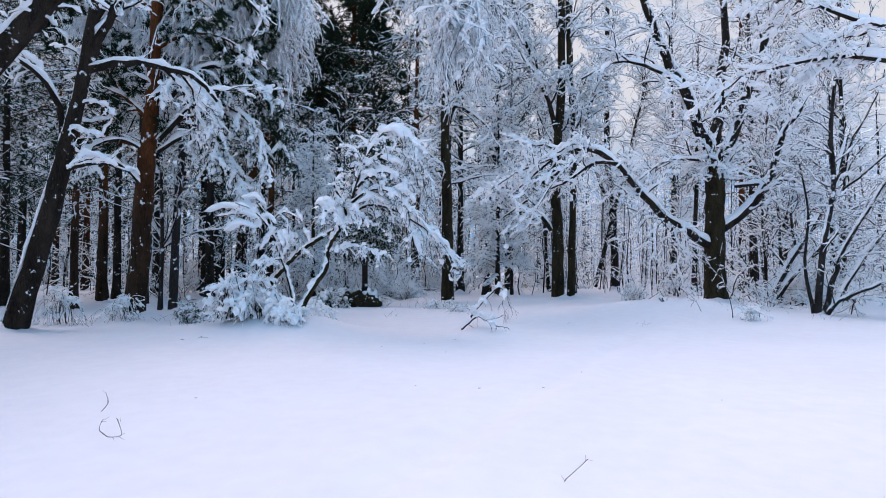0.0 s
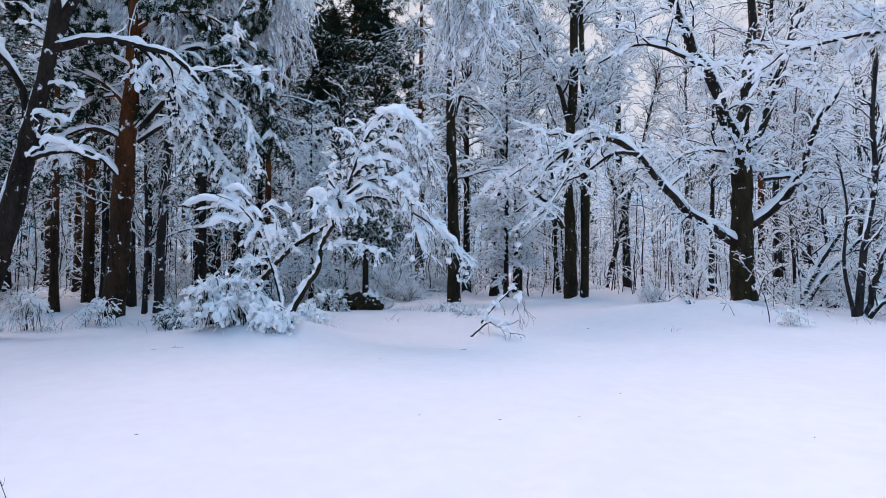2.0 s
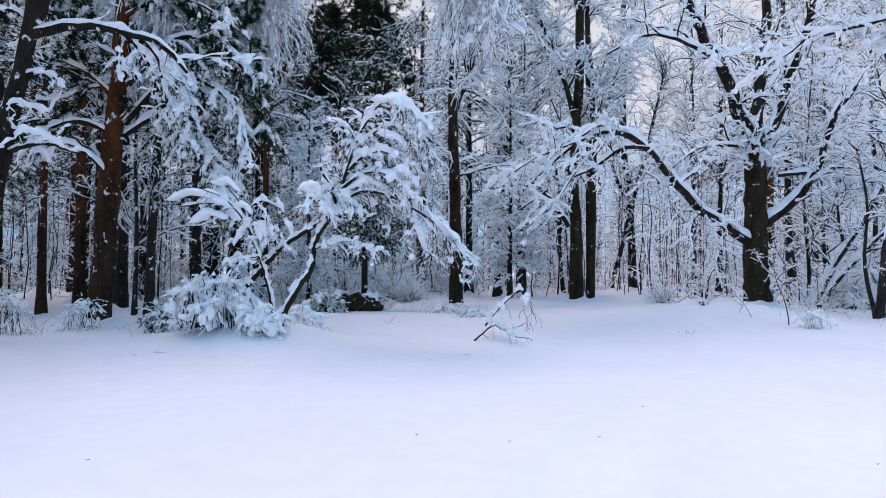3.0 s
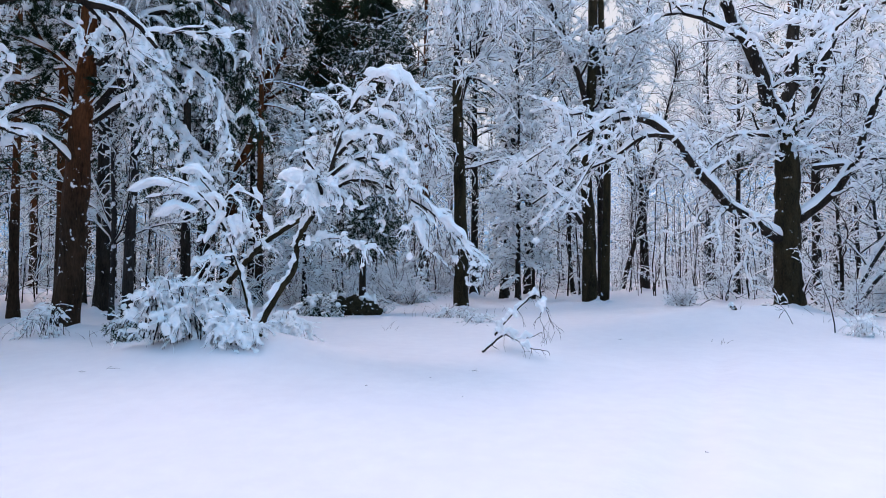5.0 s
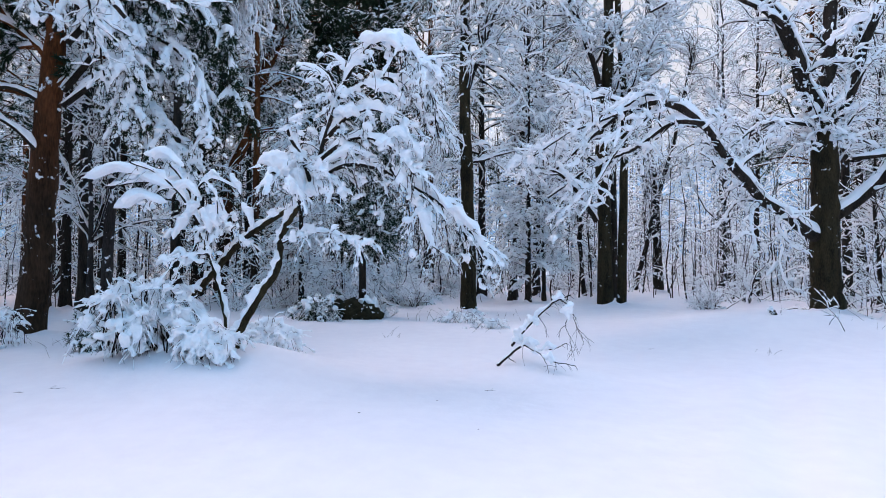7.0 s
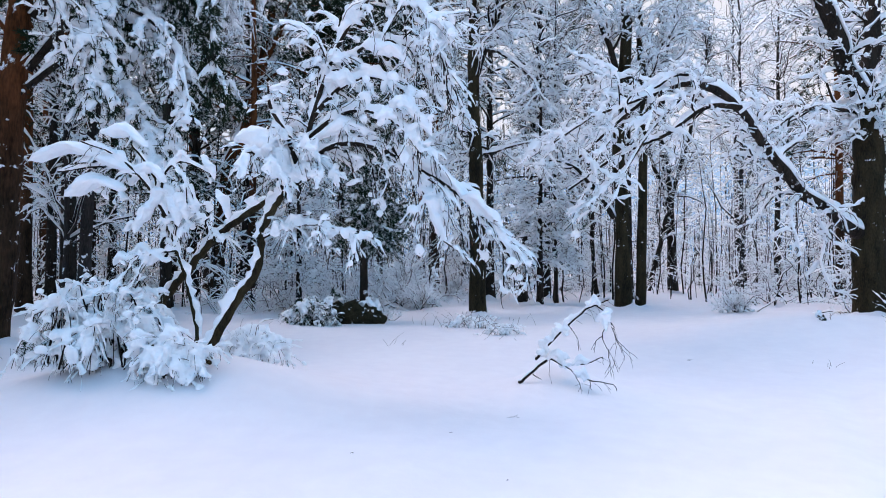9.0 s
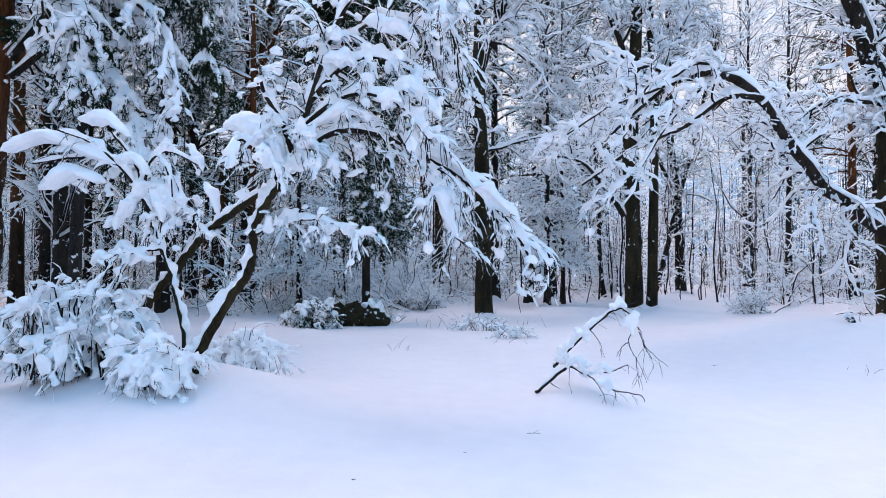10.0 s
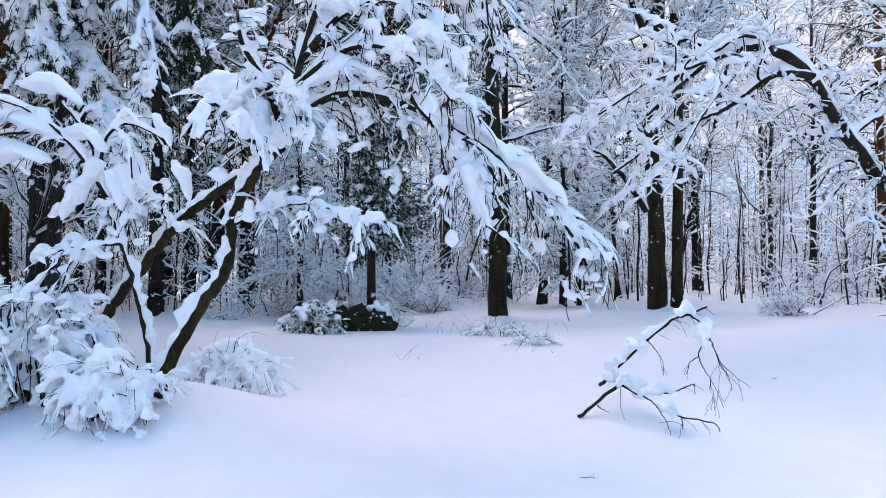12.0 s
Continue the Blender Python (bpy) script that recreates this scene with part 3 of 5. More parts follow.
OAK_SPINES = [
    [(8.49, 18, 0.21, 0.32), (8.47, 18, 1.79, 0.297), (8.49, 18, 3.71, 0.273), (8.45, 18, 4.99, 0.25)],
    [(8.45, 18, 4.72, 0.19), (7.91, 17.82, 5.61, 0.165), (7.17, 17.65, 7.07, 0.14), (6.43, 17.48, 8.51, 0.115), (5.77, 17.3, 10.28, 0.09)],
    [(8.48, 18, 4.72, 0.18), (8.65, 18.1, 6.11, 0.155), (8.84, 18.2, 7.54, 0.13), (8.99, 18.3, 9.37, 0.105), (8.94, 18.4, 11.42, 0.08)],
    [(8.55, 18, 4.29, 0.14), (9.11, 17.9, 5.46, 0.123), (9.65, 17.8, 7.22, 0.105), (10.26, 17.7, 9.11, 0.088), (10.63, 17.6, 10.82, 0.07)],
    [(8.6, 18, 2.36, 0.13), (9.35, 17.75, 3, 0.11), (9.91, 17.5, 4, 0.09), (10.17, 17.25, 5.18, 0.07), (10.62, 17, 5.96, 0.05)],
    [(8.37, 18, 1.89, 0.135), (7.32, 17.45, 2.36, 0.11), (6.18, 16.9, 2.98, 0.092), (5.37, 16.35, 3.66, 0.08), (4.7, 15.8, 4.13, 0.07)],
    [(4.7, 15.8, 4.13, 0.085), (4.03, 15.58, 4.41, 0.069), (3.3, 15.35, 4.27, 0.053), (2.59, 15.12, 3.78, 0.036), (1.76, 14.9, 3.02, 0.02)],
    [(4.77, 15.8, 4.06, 0.06), (4.13, 15.7, 4.04, 0.049), (3.43, 15.6, 3.56, 0.037), (2.58, 15.5, 3.17, 0.026), (1.67, 15.4, 2.55, 0.015)],
    [(3.99, 15.6, 4.38, 0.03), (3.44, 15.33, 3.97, 0.023), (2.87, 15.07, 3.33, 0.017), (2.32, 14.8, 2.5, 0.01)],
    [(3.29, 15.3, 4.23, 0.028), (2.64, 15, 3.94, 0.022), (1.95, 14.7, 3.63, 0.016), (1.28, 14.4, 3.16, 0.01)],
    [(8.34, 18, 4.55, 0.05), (7.28, 17.6, 4.52, 0.038), (6.53, 17.2, 4.31, 0.027), (5.72, 16.8, 3.75, 0.015)],
    [(7.26, 17.5, 6.76, 0.06), (6.21, 17.17, 7.16, 0.047), (5.1, 16.83, 7.2, 0.033), (4.03, 16.5, 6.59, 0.02)],
    [(9, 17.8, 3.73, 0.05), (10.02, 17.47, 3.78, 0.038), (10.83, 17.13, 3.48, 0.027), (11.44, 16.8, 3.36, 0.015)],
]
TWIN_SPINES = [
    [(4.52, 22.3, 0.07, 0.205), (4.48, 22.3, 2.91, 0.189), (4.4, 22.3, 4.61, 0.173), (4.6, 22.3, 7.2, 0.158), (4.67, 22.3, 9.78, 0.142), (4.61, 22.3, 12.87, 0.126), (4.49, 22.3, 15.98, 0.11)],
    [(4.24, 22.3, 2.65, 0.08), (3.65, 21.97, 3.43, 0.06), (2.97, 21.63, 4.02, 0.04), (2.1, 21.3, 4.18, 0.02)],
    [(4.53, 22.3, 6.28, 0.1), (3.9, 22.13, 8.19, 0.08), (3.12, 21.97, 10.08, 0.06), (2.57, 21.8, 11.73, 0.04)],
]
TWINB_SPINES = [
    [(4.99, 22.3, 0.05, 0.13), (5.09, 22.3, 3.77, 0.118), (5.12, 22.3, 6.35, 0.106), (4.97, 22.3, 8.93, 0.094), (4.89, 22.3, 11.54, 0.082), (4.86, 22.3, 15.54, 0.07)],
    [(5.09, 22.3, 4.98, 0.06), (5.7, 22.47, 7.21, 0.047), (6.42, 22.63, 9.25, 0.033), (6.92, 22.8, 11.34, 0.02)],
]
FAR_SPINES = [
    [(10.58, 35.3, -0.06, 0.22), (10.47, 35.3, 4.43, 0.196), (10.14, 35.3, 7.96, 0.172), (10.14, 35.3, 13.41, 0.148), (10.19, 35.3, 17, 0.124), (10.31, 35.3, 21.76, 0.1)],
    [(9.36, 35.3, 0.07, 0.13), (10.31, 35.22, 3.88, 0.11), (11.26, 35.15, 7.39, 0.09), (11.97, 35.08, 10.56, 0.07), (12.64, 35, 13.29, 0.05)],
    [(10.43, 35.3, 4.16, 0.12), (9.46, 35.05, 6.82, 0.085), (8.82, 34.8, 9.45, 0.05)],
]
MID_SPINES = [
    [(0.31, 20.6, -0.09, 0.203), (0.28, 20.6, 2.15, 0.186), (0.24, 20.6, 4.08, 0.168), (0.19, 20.6, 5.78, 0.151), (0.2, 20.6, 8.3, 0.133), (0.14, 20.6, 10.73, 0.116), (0.09, 20.6, 13.8, 0.0986)],
    [(0.21, 20.6, 6.08, 0.07), (0.82, 20.4, 7.63, 0.05), (1.4, 20.2, 9.36, 0.03)],
    [(0.2, 20.6, 4.68, 0.05), (-0.55, 20.3, 5.22, 0.035), (-1.12, 20, 4.96, 0.02)],
    [(0.2, 20.6, 9.51, 0.09), (0.37, 18.35, 10.79, 0.072), (0.56, 16.1, 10.74, 0.055), (0.68, 13.85, 8.87, 0.038), (0.8, 11.6, 6.14, 0.02)],
    [(0.46, 14.5, 9.51, 0.04), (0.34, 13.67, 9.17, 0.032), (0.2, 12.83, 7.92, 0.023), (0.07, 12, 6.07, 0.015)],
]
SAPA_SPINES = [
    [(-2.56, 10.85, 0.4, 0.046), (-2.42, 10.85, 0.67, 0.044), (-2.27, 10.85, 0.93, 0.041), (-2.09, 10.85, 1.2, 0.039), (-2.06, 10.85, 1.48, 0.037), (-1.99, 10.85, 1.7, 0.035), (-1.86, 10.85, 1.9, 0.032), (-1.74, 10.85, 2.07, 0.03)],
    [(-1.74, 10.85, 2.07, 0.034), (-1.68, 10.86, 2.22, 0.03), (-1.62, 10.88, 2.51, 0.026), (-1.54, 10.89, 2.92, 0.022), (-1.49, 10.9, 3.41, 0.018)],
    [(-1.78, 10.85, 2, 0.028), (-1.54, 10.81, 2.27, 0.026), (-1.26, 10.77, 2.38, 0.025), (-0.94, 10.74, 2.33, 0.024), (-0.6, 10.7, 2.17, 0.022)],
    [(-0.6, 10.7, 2.17, 0.026), (-0.24, 10.65, 1.93, 0.022), (0.01, 10.6, 1.7, 0.018), (0.21, 10.55, 1.42, 0.014), (0.3, 10.5, 1.21, 0.01)],
    [(-1.63, 10.85, 2.43, 0.024), (-1.34, 10.74, 2.62, 0.021), (-1.05, 10.62, 2.65, 0.017), (-0.74, 10.51, 2.5, 0.013), (-0.52, 10.4, 2.21, 0.01)],
    [(-1.6, 10.9, 2.65, 0.03), (-1.3, 10.8, 2.92, 0.023), (-0.98, 10.7, 2.98, 0.017), (-0.63, 10.6, 2.78, 0.01)],
    [(-2.04, 10.85, 1.5, 0.011), (-1.76, 10.67, 1.59, 0.009), (-1.37, 10.48, 1.59, 0.006), (-1.06, 10.3, 1.48, 0.004)],
    [(-0.79, 10.7, 2.32, 0.025), (-0.56, 10.6, 2.01, 0.019), (-0.42, 10.5, 1.71, 0.014), (-0.32, 10.4, 1.45, 0.008)],
    [(-1.82, 10.85, 1.92, 0.03), (-1.9, 10.73, 2.17, 0.023), (-2.01, 10.62, 2.25, 0.017), (-2.1, 10.5, 2.26, 0.01)],
    [(-1.71, 10.85, 2.16, 0.03), (-1.78, 10.73, 2.44, 0.023), (-1.9, 10.62, 2.67, 0.017), (-1.89, 10.5, 2.84, 0.01)],
]
SAPB_SPINES = [
    [(-3.51, 11.6, 0.7, 0.042), (-3.09, 11.47, 1.13, 0.039), (-2.74, 11.34, 1.48, 0.036), (-2.4, 11.21, 1.71, 0.034), (-2.01, 11.08, 1.92, 0.031), (-1.74, 10.95, 2.05, 0.028)],
    [(-2.77, 11.4, 1.49, 0.02), (-2.81, 11.3, 1.71, 0.014), (-2.89, 11.2, 1.82, 0.008)],
]
SAPC_SPINES = [
    [(-2.75, 11.1, 0.58, 0.025), (-2.87, 11.1, 1.06, 0.022), (-2.99, 11.1, 1.41, 0.019), (-3.14, 11.1, 1.81, 0.016), (-3.23, 11.1, 2.15, 0.013), (-3.45, 11.1, 2.45, 0.01)],
    [(-3.09, 11.1, 1.73, 0.018), (-3.29, 11, 2.09, 0.015), (-3.51, 10.9, 2.31, 0.011), (-3.76, 10.8, 2.41, 0.008)],
    [(-3.18, 11.1, 1.94, 0.018), (-3.42, 11.13, 2.16, 0.015), (-3.8, 11.17, 2.24, 0.011), (-4.27, 11.2, 2.19, 0.008)],
    [(-3.16, 11.1, 1.94, 0.014), (-3.08, 11.07, 2.18, 0.011), (-2.89, 11.03, 2.26, 0.009), (-2.58, 11, 2.12, 0.006)],
    [(-2.98, 11.1, 1.39, 0.014), (-3.16, 10.95, 1.35, 0.01), (-3.3, 10.8, 1.26, 0.006)],
]
BRANCH_SPINES = [
    [(0.45, 11.6, 0.02, 0.017), (0.48, 11.58, 0.05, 0.016), (0.61, 11.57, 0.16, 0.014), (0.69, 11.55, 0.24, 0.013), (0.78, 11.53, 0.27, 0.011), (0.9, 11.52, 0.21, 0.009), (0.99, 11.5, 0.23, 0.008)],
    [(0.64, 11.7, 0.25, 0.015), (0.65, 11.6, 0.3, 0.014), (0.74, 11.51, 0.43, 0.012), (0.89, 11.41, 0.61, 0.011), (1.04, 11.31, 0.77, 0.01), (1.1, 11.22, 0.84, 0.008), (1.14, 11.12, 0.86, 0.007)],
    [(1.14, 11.12, 0.86, 0.007), (1.2, 11.11, 0.82, 0.006), (1.22, 11.09, 0.78, 0.005), (1.23, 11.08, 0.73, 0.004)],
    [(1.09, 11.14, 0.84, 0.008), (1.15, 11.13, 0.86, 0.007), (1.2, 11.11, 0.89, 0.007), (1.26, 11.1, 0.92, 0.006)],
    [(0.9, 11.42, 0.22, 0.006), (0.96, 11.32, 0.18, 0.005), (0.99, 11.23, 0.1, 0.003), (1.01, 11.13, 0.03, 0.002)],
    [(0.97, 11.44, 0.24, 0.007), (1.04, 11.43, 0.24, 0.006), (1.12, 11.41, 0.25, 0.006), (1.22, 11.4, 0.3, 0.005)],
    [(0.99, 11.24, 0.19, 0.006), (1.05, 11.2, 0.14, 0.005), (1.14, 11.16, 0.12, 0.005), (1.3, 11.11, 0.1, 0.004), (1.32, 11.07, 0.05, 0.003)],
    [(1.08, 11.14, 0.14, 0.004), (1.09, 11.14, 0.09, 0.003), (1.1, 11.15, 0.04, 0.002)],
    [(0.58, 11.54, 0.12, 0.005), (0.62, 11.54, 0.09, 0.004), (0.67, 11.55, 0.06, 0.002)],
    [(1.28, 11.08, 0.66, 0.004), (1.33, 11.05, 0.53, 0.003), (1.4, 11.03, 0.46, 0.002), (1.5, 11, 0.37, 0.002)],
    [(1.3, 11.08, 0.61, 0.003), (1.33, 11.05, 0.51, 0.003), (1.37, 11.03, 0.44, 0.002), (1.38, 11, 0.35, 0.002)],
    [(1.31, 11.06, 0.59, 0.003), (1.31, 11.03, 0.51, 0.002), (1.29, 11, 0.36, 0.001)],
    [(1.24, 11.1, 0.73, 0.004), (1.29, 11.15, 0.69, 0.004), (1.34, 11.2, 0.62, 0.004)],
    [(1.24, 11.1, 0.72, 0.005), (1.21, 11.11, 0.62, 0.004), (1.2, 11.12, 0.56, 0.004), (1.15, 11.14, 0.52, 0.003), (1.12, 11.15, 0.43, 0.002)],
    [(1.19, 11.08, 0.57, 0.004), (1.21, 11.05, 0.49, 0.003), (1.26, 11.03, 0.4, 0.002), (1.32, 11, 0.23, 0.002)],
    [(1.22, 10.98, 0.45, 0.003), (1.23, 10.95, 0.33, 0.002), (1.23, 10.92, 0.2, 0.001)],
    [(0.91, 11.3, 0.65, 0.004), (0.95, 11.27, 0.59, 0.003), (0.99, 11.25, 0.52, 0.002), (0.99, 11.22, 0.41, 0.002)],
    [(1.2, 11.34, 0.31, 0.004), (1.26, 11.36, 0.32, 0.003), (1.27, 11.38, 0.24, 0.002)],
    [(0.75, 11.49, 0.27, 0.003), (0.74, 11.47, 0.15, 0.002), (0.76, 11.45, 0.04, 0.001)],
]
WEED_SPINES = [
    [(-2.46, 4.3, 0.05, 0.003), (-2.4, 4.3, 0.01, 0.003), (-2.3, 4.3, 0.02, 0.002), (-2.34, 4.3, 0.14, 0.002)],
    [(-2.46, 4.3, 0.05, 0.002), (-2.45, 4.3, 0.12, 0.002), (-2.39, 4.3, 0.15, 0.001)],
    [(-2.45, 4.3, 0.19, 0.003), (-2.4, 4.3, 0.26, 0.002), (-2.42, 4.3, 0.32, 0.001)],
]
WEEDB_SPINES = [
    [(0.86, 3.4, -0.08, 0.003), (0.75, 3.4, -0.01, 0.003), (0.74, 3.4, 0.03, 0.002), (0.86, 3.4, 0.14, 0.002)],
    [(0.75, 3.4, -0.01, 0.002), (0.8, 3.4, -0.03, 0.002), (0.85, 3.4, -0.03, 0.001)],
]
TOPRIGHT_SPINES = [
    [(12.59, 11.5, 4.01, 0.0715), (10.48, 11.64, 5.06, 0.0618), (9.09, 11.78, 5.47, 0.052), (8.17, 11.92, 5.61, 0.0423), (7.31, 12.06, 5.48, 0.0325), (6.68, 12.2, 5.34, 0.0228)],
    [(11.01, 11.6, 4.83, 0.0585), (9.48, 11.8, 6.04, 0.0488), (8.47, 12, 6.47, 0.039), (7.78, 12.2, 6.86, 0.0292), (6.69, 12.4, 7.07, 0.0195)],
    [(7.4, 12.2, 5.53, 0.0228), (6.63, 12.33, 5.45, 0.0175), (6.09, 12.47, 5.06, 0.013), (5.66, 12.6, 5.22, 0.0078)],
]


big_tree("oak_tree", "large dark oak with spreading snow-covered limbs at the clearing's edge", "tree", OAK_SPINES, 11, BARK_MOSS, BARK, (150, (0.7, 2.0)), (900, (0.3, 0.85)), (4000, (0.12, 0.36)),
         (0.05, 0.1, 0.14), 0.2, (0.03, 0.055), 0.8, 0.13, pads=(520, (0.1, 0.3)), merge=0.024)
big_tree("leaning_tree", "dark deciduous tree leaning over the clearing, snow on its limbs", "tree", LEAN_SPINES, 12, BARK, BARK, (20, (0.8, 1.9)), (190, (0.3, 0.8)), (800, (0.12, 0.36)), (0.06, 0.12, 0.15), 0.1, (0.03, 0.06), 0.5, 0.085, pads=(60, (0.14, 0.36)), merge=0.022)
big_tree("leaning_tree", "thick dark leaning tree trunk with snow patches", "tree", LEANDARK_SPINES, 13, BARK, BARK, (2, (0.6, 1.2)), (14, (0.3, 0.7)), (60, (0.2, 0.4)), (0.06, 0.1, 0.1), 0.1, (0.03, 0.05), 0.6, 0.08)
root, grown = big_tree("pine_tree", "tall red-barked pine with snowy drooping boughs", "tree", PINE_SPINES, 14, BARK_RED, BARK_RED, (34, (0.8, 1.8)), (380, (0.3, 0.7)), (1400, (0.12, 0.3)),
                       (0.08, 0.2, 0.2), 0.05, (0.03, 0.06), 0.55, 0.06, 0.007, flare=1.0, pads=(40, (0.16, 0.4)))
needle_coat(root, grown, 15000, 6, 0.13)


def snowy_boughs(root, spines, seed, first, second, pads, pad_size, needles=1.6):
    """Low boughs of a pine that sag under snow: limbs, hanging sprays, needles and pads."""
    rng = np.random.default_rng(seed)
    L, LR = limbs_of(spines, np.array(root.location))
    for k in range(len(L)):
        part("limb", [tubes(L[k:k + 1], LR[k:k + 1], BARK, 7, 0.05, rng)], root)
    A, AR = sprout(rng, L, LR, first, (0.4, 1.1), (0.4, 1.2), 0.05, 0.22, 8, 0.6, (0.2, 1.0), 0.16, 0.014)
    B, BR = sprout(rng, A, AR, second, (0.2, 0.6), (0.3, 1.0), -0.1, 0.35, 6, 0.6, (0.1, 1.0), 0.2, 0.012)
    part("crown", [tubes(A, np.maximum(AR, 0.006), TWIG, 4), tubes(B, np.maximum(BR, 0.004), TWIG, 3)], root, "hanging sprays of twigs", "stuff")
    part("needles", [needle_tufts(rng, B, int(second * needles), 5, 0.11, NEEDLE)], root, "dark green needles", "stuff", False)
    part("snow_load", [snow_on(L, LR, rng, 0.015, 0.09, ROUND_CAP, 0.05, 0.3), snow_on(A, AR, rng, 0.02, 0.06, ROUND_CAP, 0.1, 0.4, blunt=0.7), snow_on(B, BR, rng, 0.008, 0.03, ROUND_CAP, 0.2, 0.5),
                       snow_lumps(rng, A, pads * 3, (pad_size[0] * 0.6, pad_size[1] * 0.6), (0.1, 1.0), 6), snow_lumps(rng, B, pads * 10, (pad_size[0] * 0.35, pad_size[1] * 0.36), (0.05, 1.0), 5)], root, "thick snow sagging over the boughs", "stuff", True, 0.02)


BOUGH_NEAR = [(-6.95, 14.05, 5.2, 0.05), (-6.3, 13.6, 5.5, 0.04), (-5.6, 13.2, 5.2, 0.03), (-5.15, 13, 4.5, 0.02), (-4.95, 12.9, 3.6, 0.012)]
snowy_boughs(root, BOUGH_SPINES[:2] + [BOUGH_NEAR], 141, 120, 1100, 210, (0.14, 0.38))
snowy_boughs(root, BOUGH_SPINES[2:3], 143, 50, 420, 20, (0.12, 0.3), 6)
snowy_boughs(root, BOUGH_SPINES[3:], 142, 8, 60, 8, (0.14, 0.36))
big_tree("twin_trunk_tree", "thick dark trunk of a pair, snow banked between them", "tree", TWIN_SPINES, 15, BARK_MOSS, BARK, (46, (0.9, 2.2)), (800, (0.3, 0.8)), (3000, (0.15, 0.4)), (0.04, 0.08, 0.1), 0.25, (0.03, 0.05), 0.3, 0.07, 0.008, pads=(140, (0.16, 0.42)))
big_tree("slim_trunk_tree", "slender dark trunk beside a thicker one in the snow", "tree", TWINB_SPINES, 16, BARK_MOSS, BARK, (34, (0.9, 2.0)), (500, (0.4, 1.0)), (1900, (0.2, 0.5)), (0.04, 0.08, 0.1), 0.25, (0.03, 0.05), 0.35, 0.06, 0.008, pads=(100, (0.16, 0.42)))
big_tree("far_forked_tree", "tall dark tree with a leaning stem beside it in the wood", "tree", FAR_SPINES, 17, BARK, BARK, (50, (1.2, 3.0)), (600, (0.6, 1.4)), (1500, (0.3, 0.8)), (0.03, 0.06, 0.08), 0.3, (0.035, 0.05), 0.35, 0.06, 0.012)
mid_pine, _ = big_tree("pine_tree", "straight dark brown trunk with drooping snow-frosted boughs", "tree", MID_SPINES, 18, BARK_MOSS, BARK, (60, (0.9, 2.4)), (900, (0.5, 1.2)), (3000, (0.25, 0.6)), (0.1, 0.25, 0.34), 0.1, (0.03, 0.05), 0.3, 0.07, 0.008, pads=(160, (0.14, 0.36)), frost=0.35)

CURVED_SPINES = [
    [(-9.05, 26.5, -0.1, 0.23), (-8.85, 26.5, 2.6, 0.21), (-8.6, 26.5, 4.9, 0.2), (-8.0, 26.5, 6.3, 0.19), (-7.45, 26.5, 8.4, 0.17), (-7.15, 26.5, 10, 0.15), (-6.7, 26.5, 13, 0.11), (-6.5, 26.5, 16, 0.07)],
    [(-7.4, 26.5, 8.6, 0.1), (-6.7, 26.3, 9.8, 0.08), (-6.1, 26.1, 11.2, 0.05)],
    [(-8.0, 26.5, 6.4, 0.07), (-9.0, 26.2, 7.1, 0.05), (-10, 26, 7.0, 0.03)],
    [(-7.4, 26.5, 8.0, 0.06), (-6.3, 26.2, 8.4, 0.04), (-5.2, 26, 8.0, 0.02)],
]
curved, curved_grown = big_tree("pine_tree", "crooked orange-barked pine leaning in the depth of the wood", "tree", CURVED_SPINES, 24, BARK_RED, BARK_RED, (26, (0.8, 2.0)), (260, (0.4, 1.0)), (900, (0.2, 0.5)), (0.06, 0.14, 0.16), 0.1, (0.03, 0.06), 0.5, 0.07, 0.01, pads=(60, (0.16, 0.42)))
needle_coat(curved, curved_grown, 3000, 5, 0.16)

# birch whose long twigs hang in a frosted curtain
BIRCH_SPINES = [
    [(-7.5, 16.6, 0, 0.11), (-7.4, 16.6, 3, 0.1), (-7.1, 16.5, 6, 0.09), (-6.6, 16.4, 9, 0.07), (-6.2, 16.3, 11.5, 0.04)],
    [(-7.15, 16.5, 5.6, 0.05), (-6.4, 16.2, 7, 0.04), (-5.4, 15.9, 7.6, 0.03), (-4.4, 15.7, 7.2, 0.015)],
    [(-6.9, 16.5, 7.2, 0.05), (-6, 16, 8.6, 0.04), (-5, 15.7, 9, 0.03), (-3.9, 15.6, 8.6, 0.015)],
    [(-7, 16.5, 6.4, 0.04), (-6.8, 15.8, 7.5, 0.03), (-6.4, 15, 7.8, 0.02), (-6, 14.4, 7.2, 0.012)],
    [(-6.8, 16.4, 7.8, 0.04), (-7.7, 16, 8.8, 0.03), (-8.6, 15.6, 8.9, 0.02), (-9.3, 15.4, 8.2, 0.012)],
]
hanging_spray(mid_pine, MID_SPINES[3:], 181, 260, (1.2, 2.8), 3800, (0.55, 1.0))
birch, _ = big_tree("weeping_birch", "birch with long hanging twigs frosted with snow", "tree", BIRCH_SPINES, 19, BARK_GREY, BARK, (90, (0.9, 2.2)), (400, (0.5, 1.2)), (1600, (0.2, 0.6)), (0.2, 0.45, 0.5), 0.1, (0.02, 0.04), 0.5, 0.06, 0.01, frost=0.7)

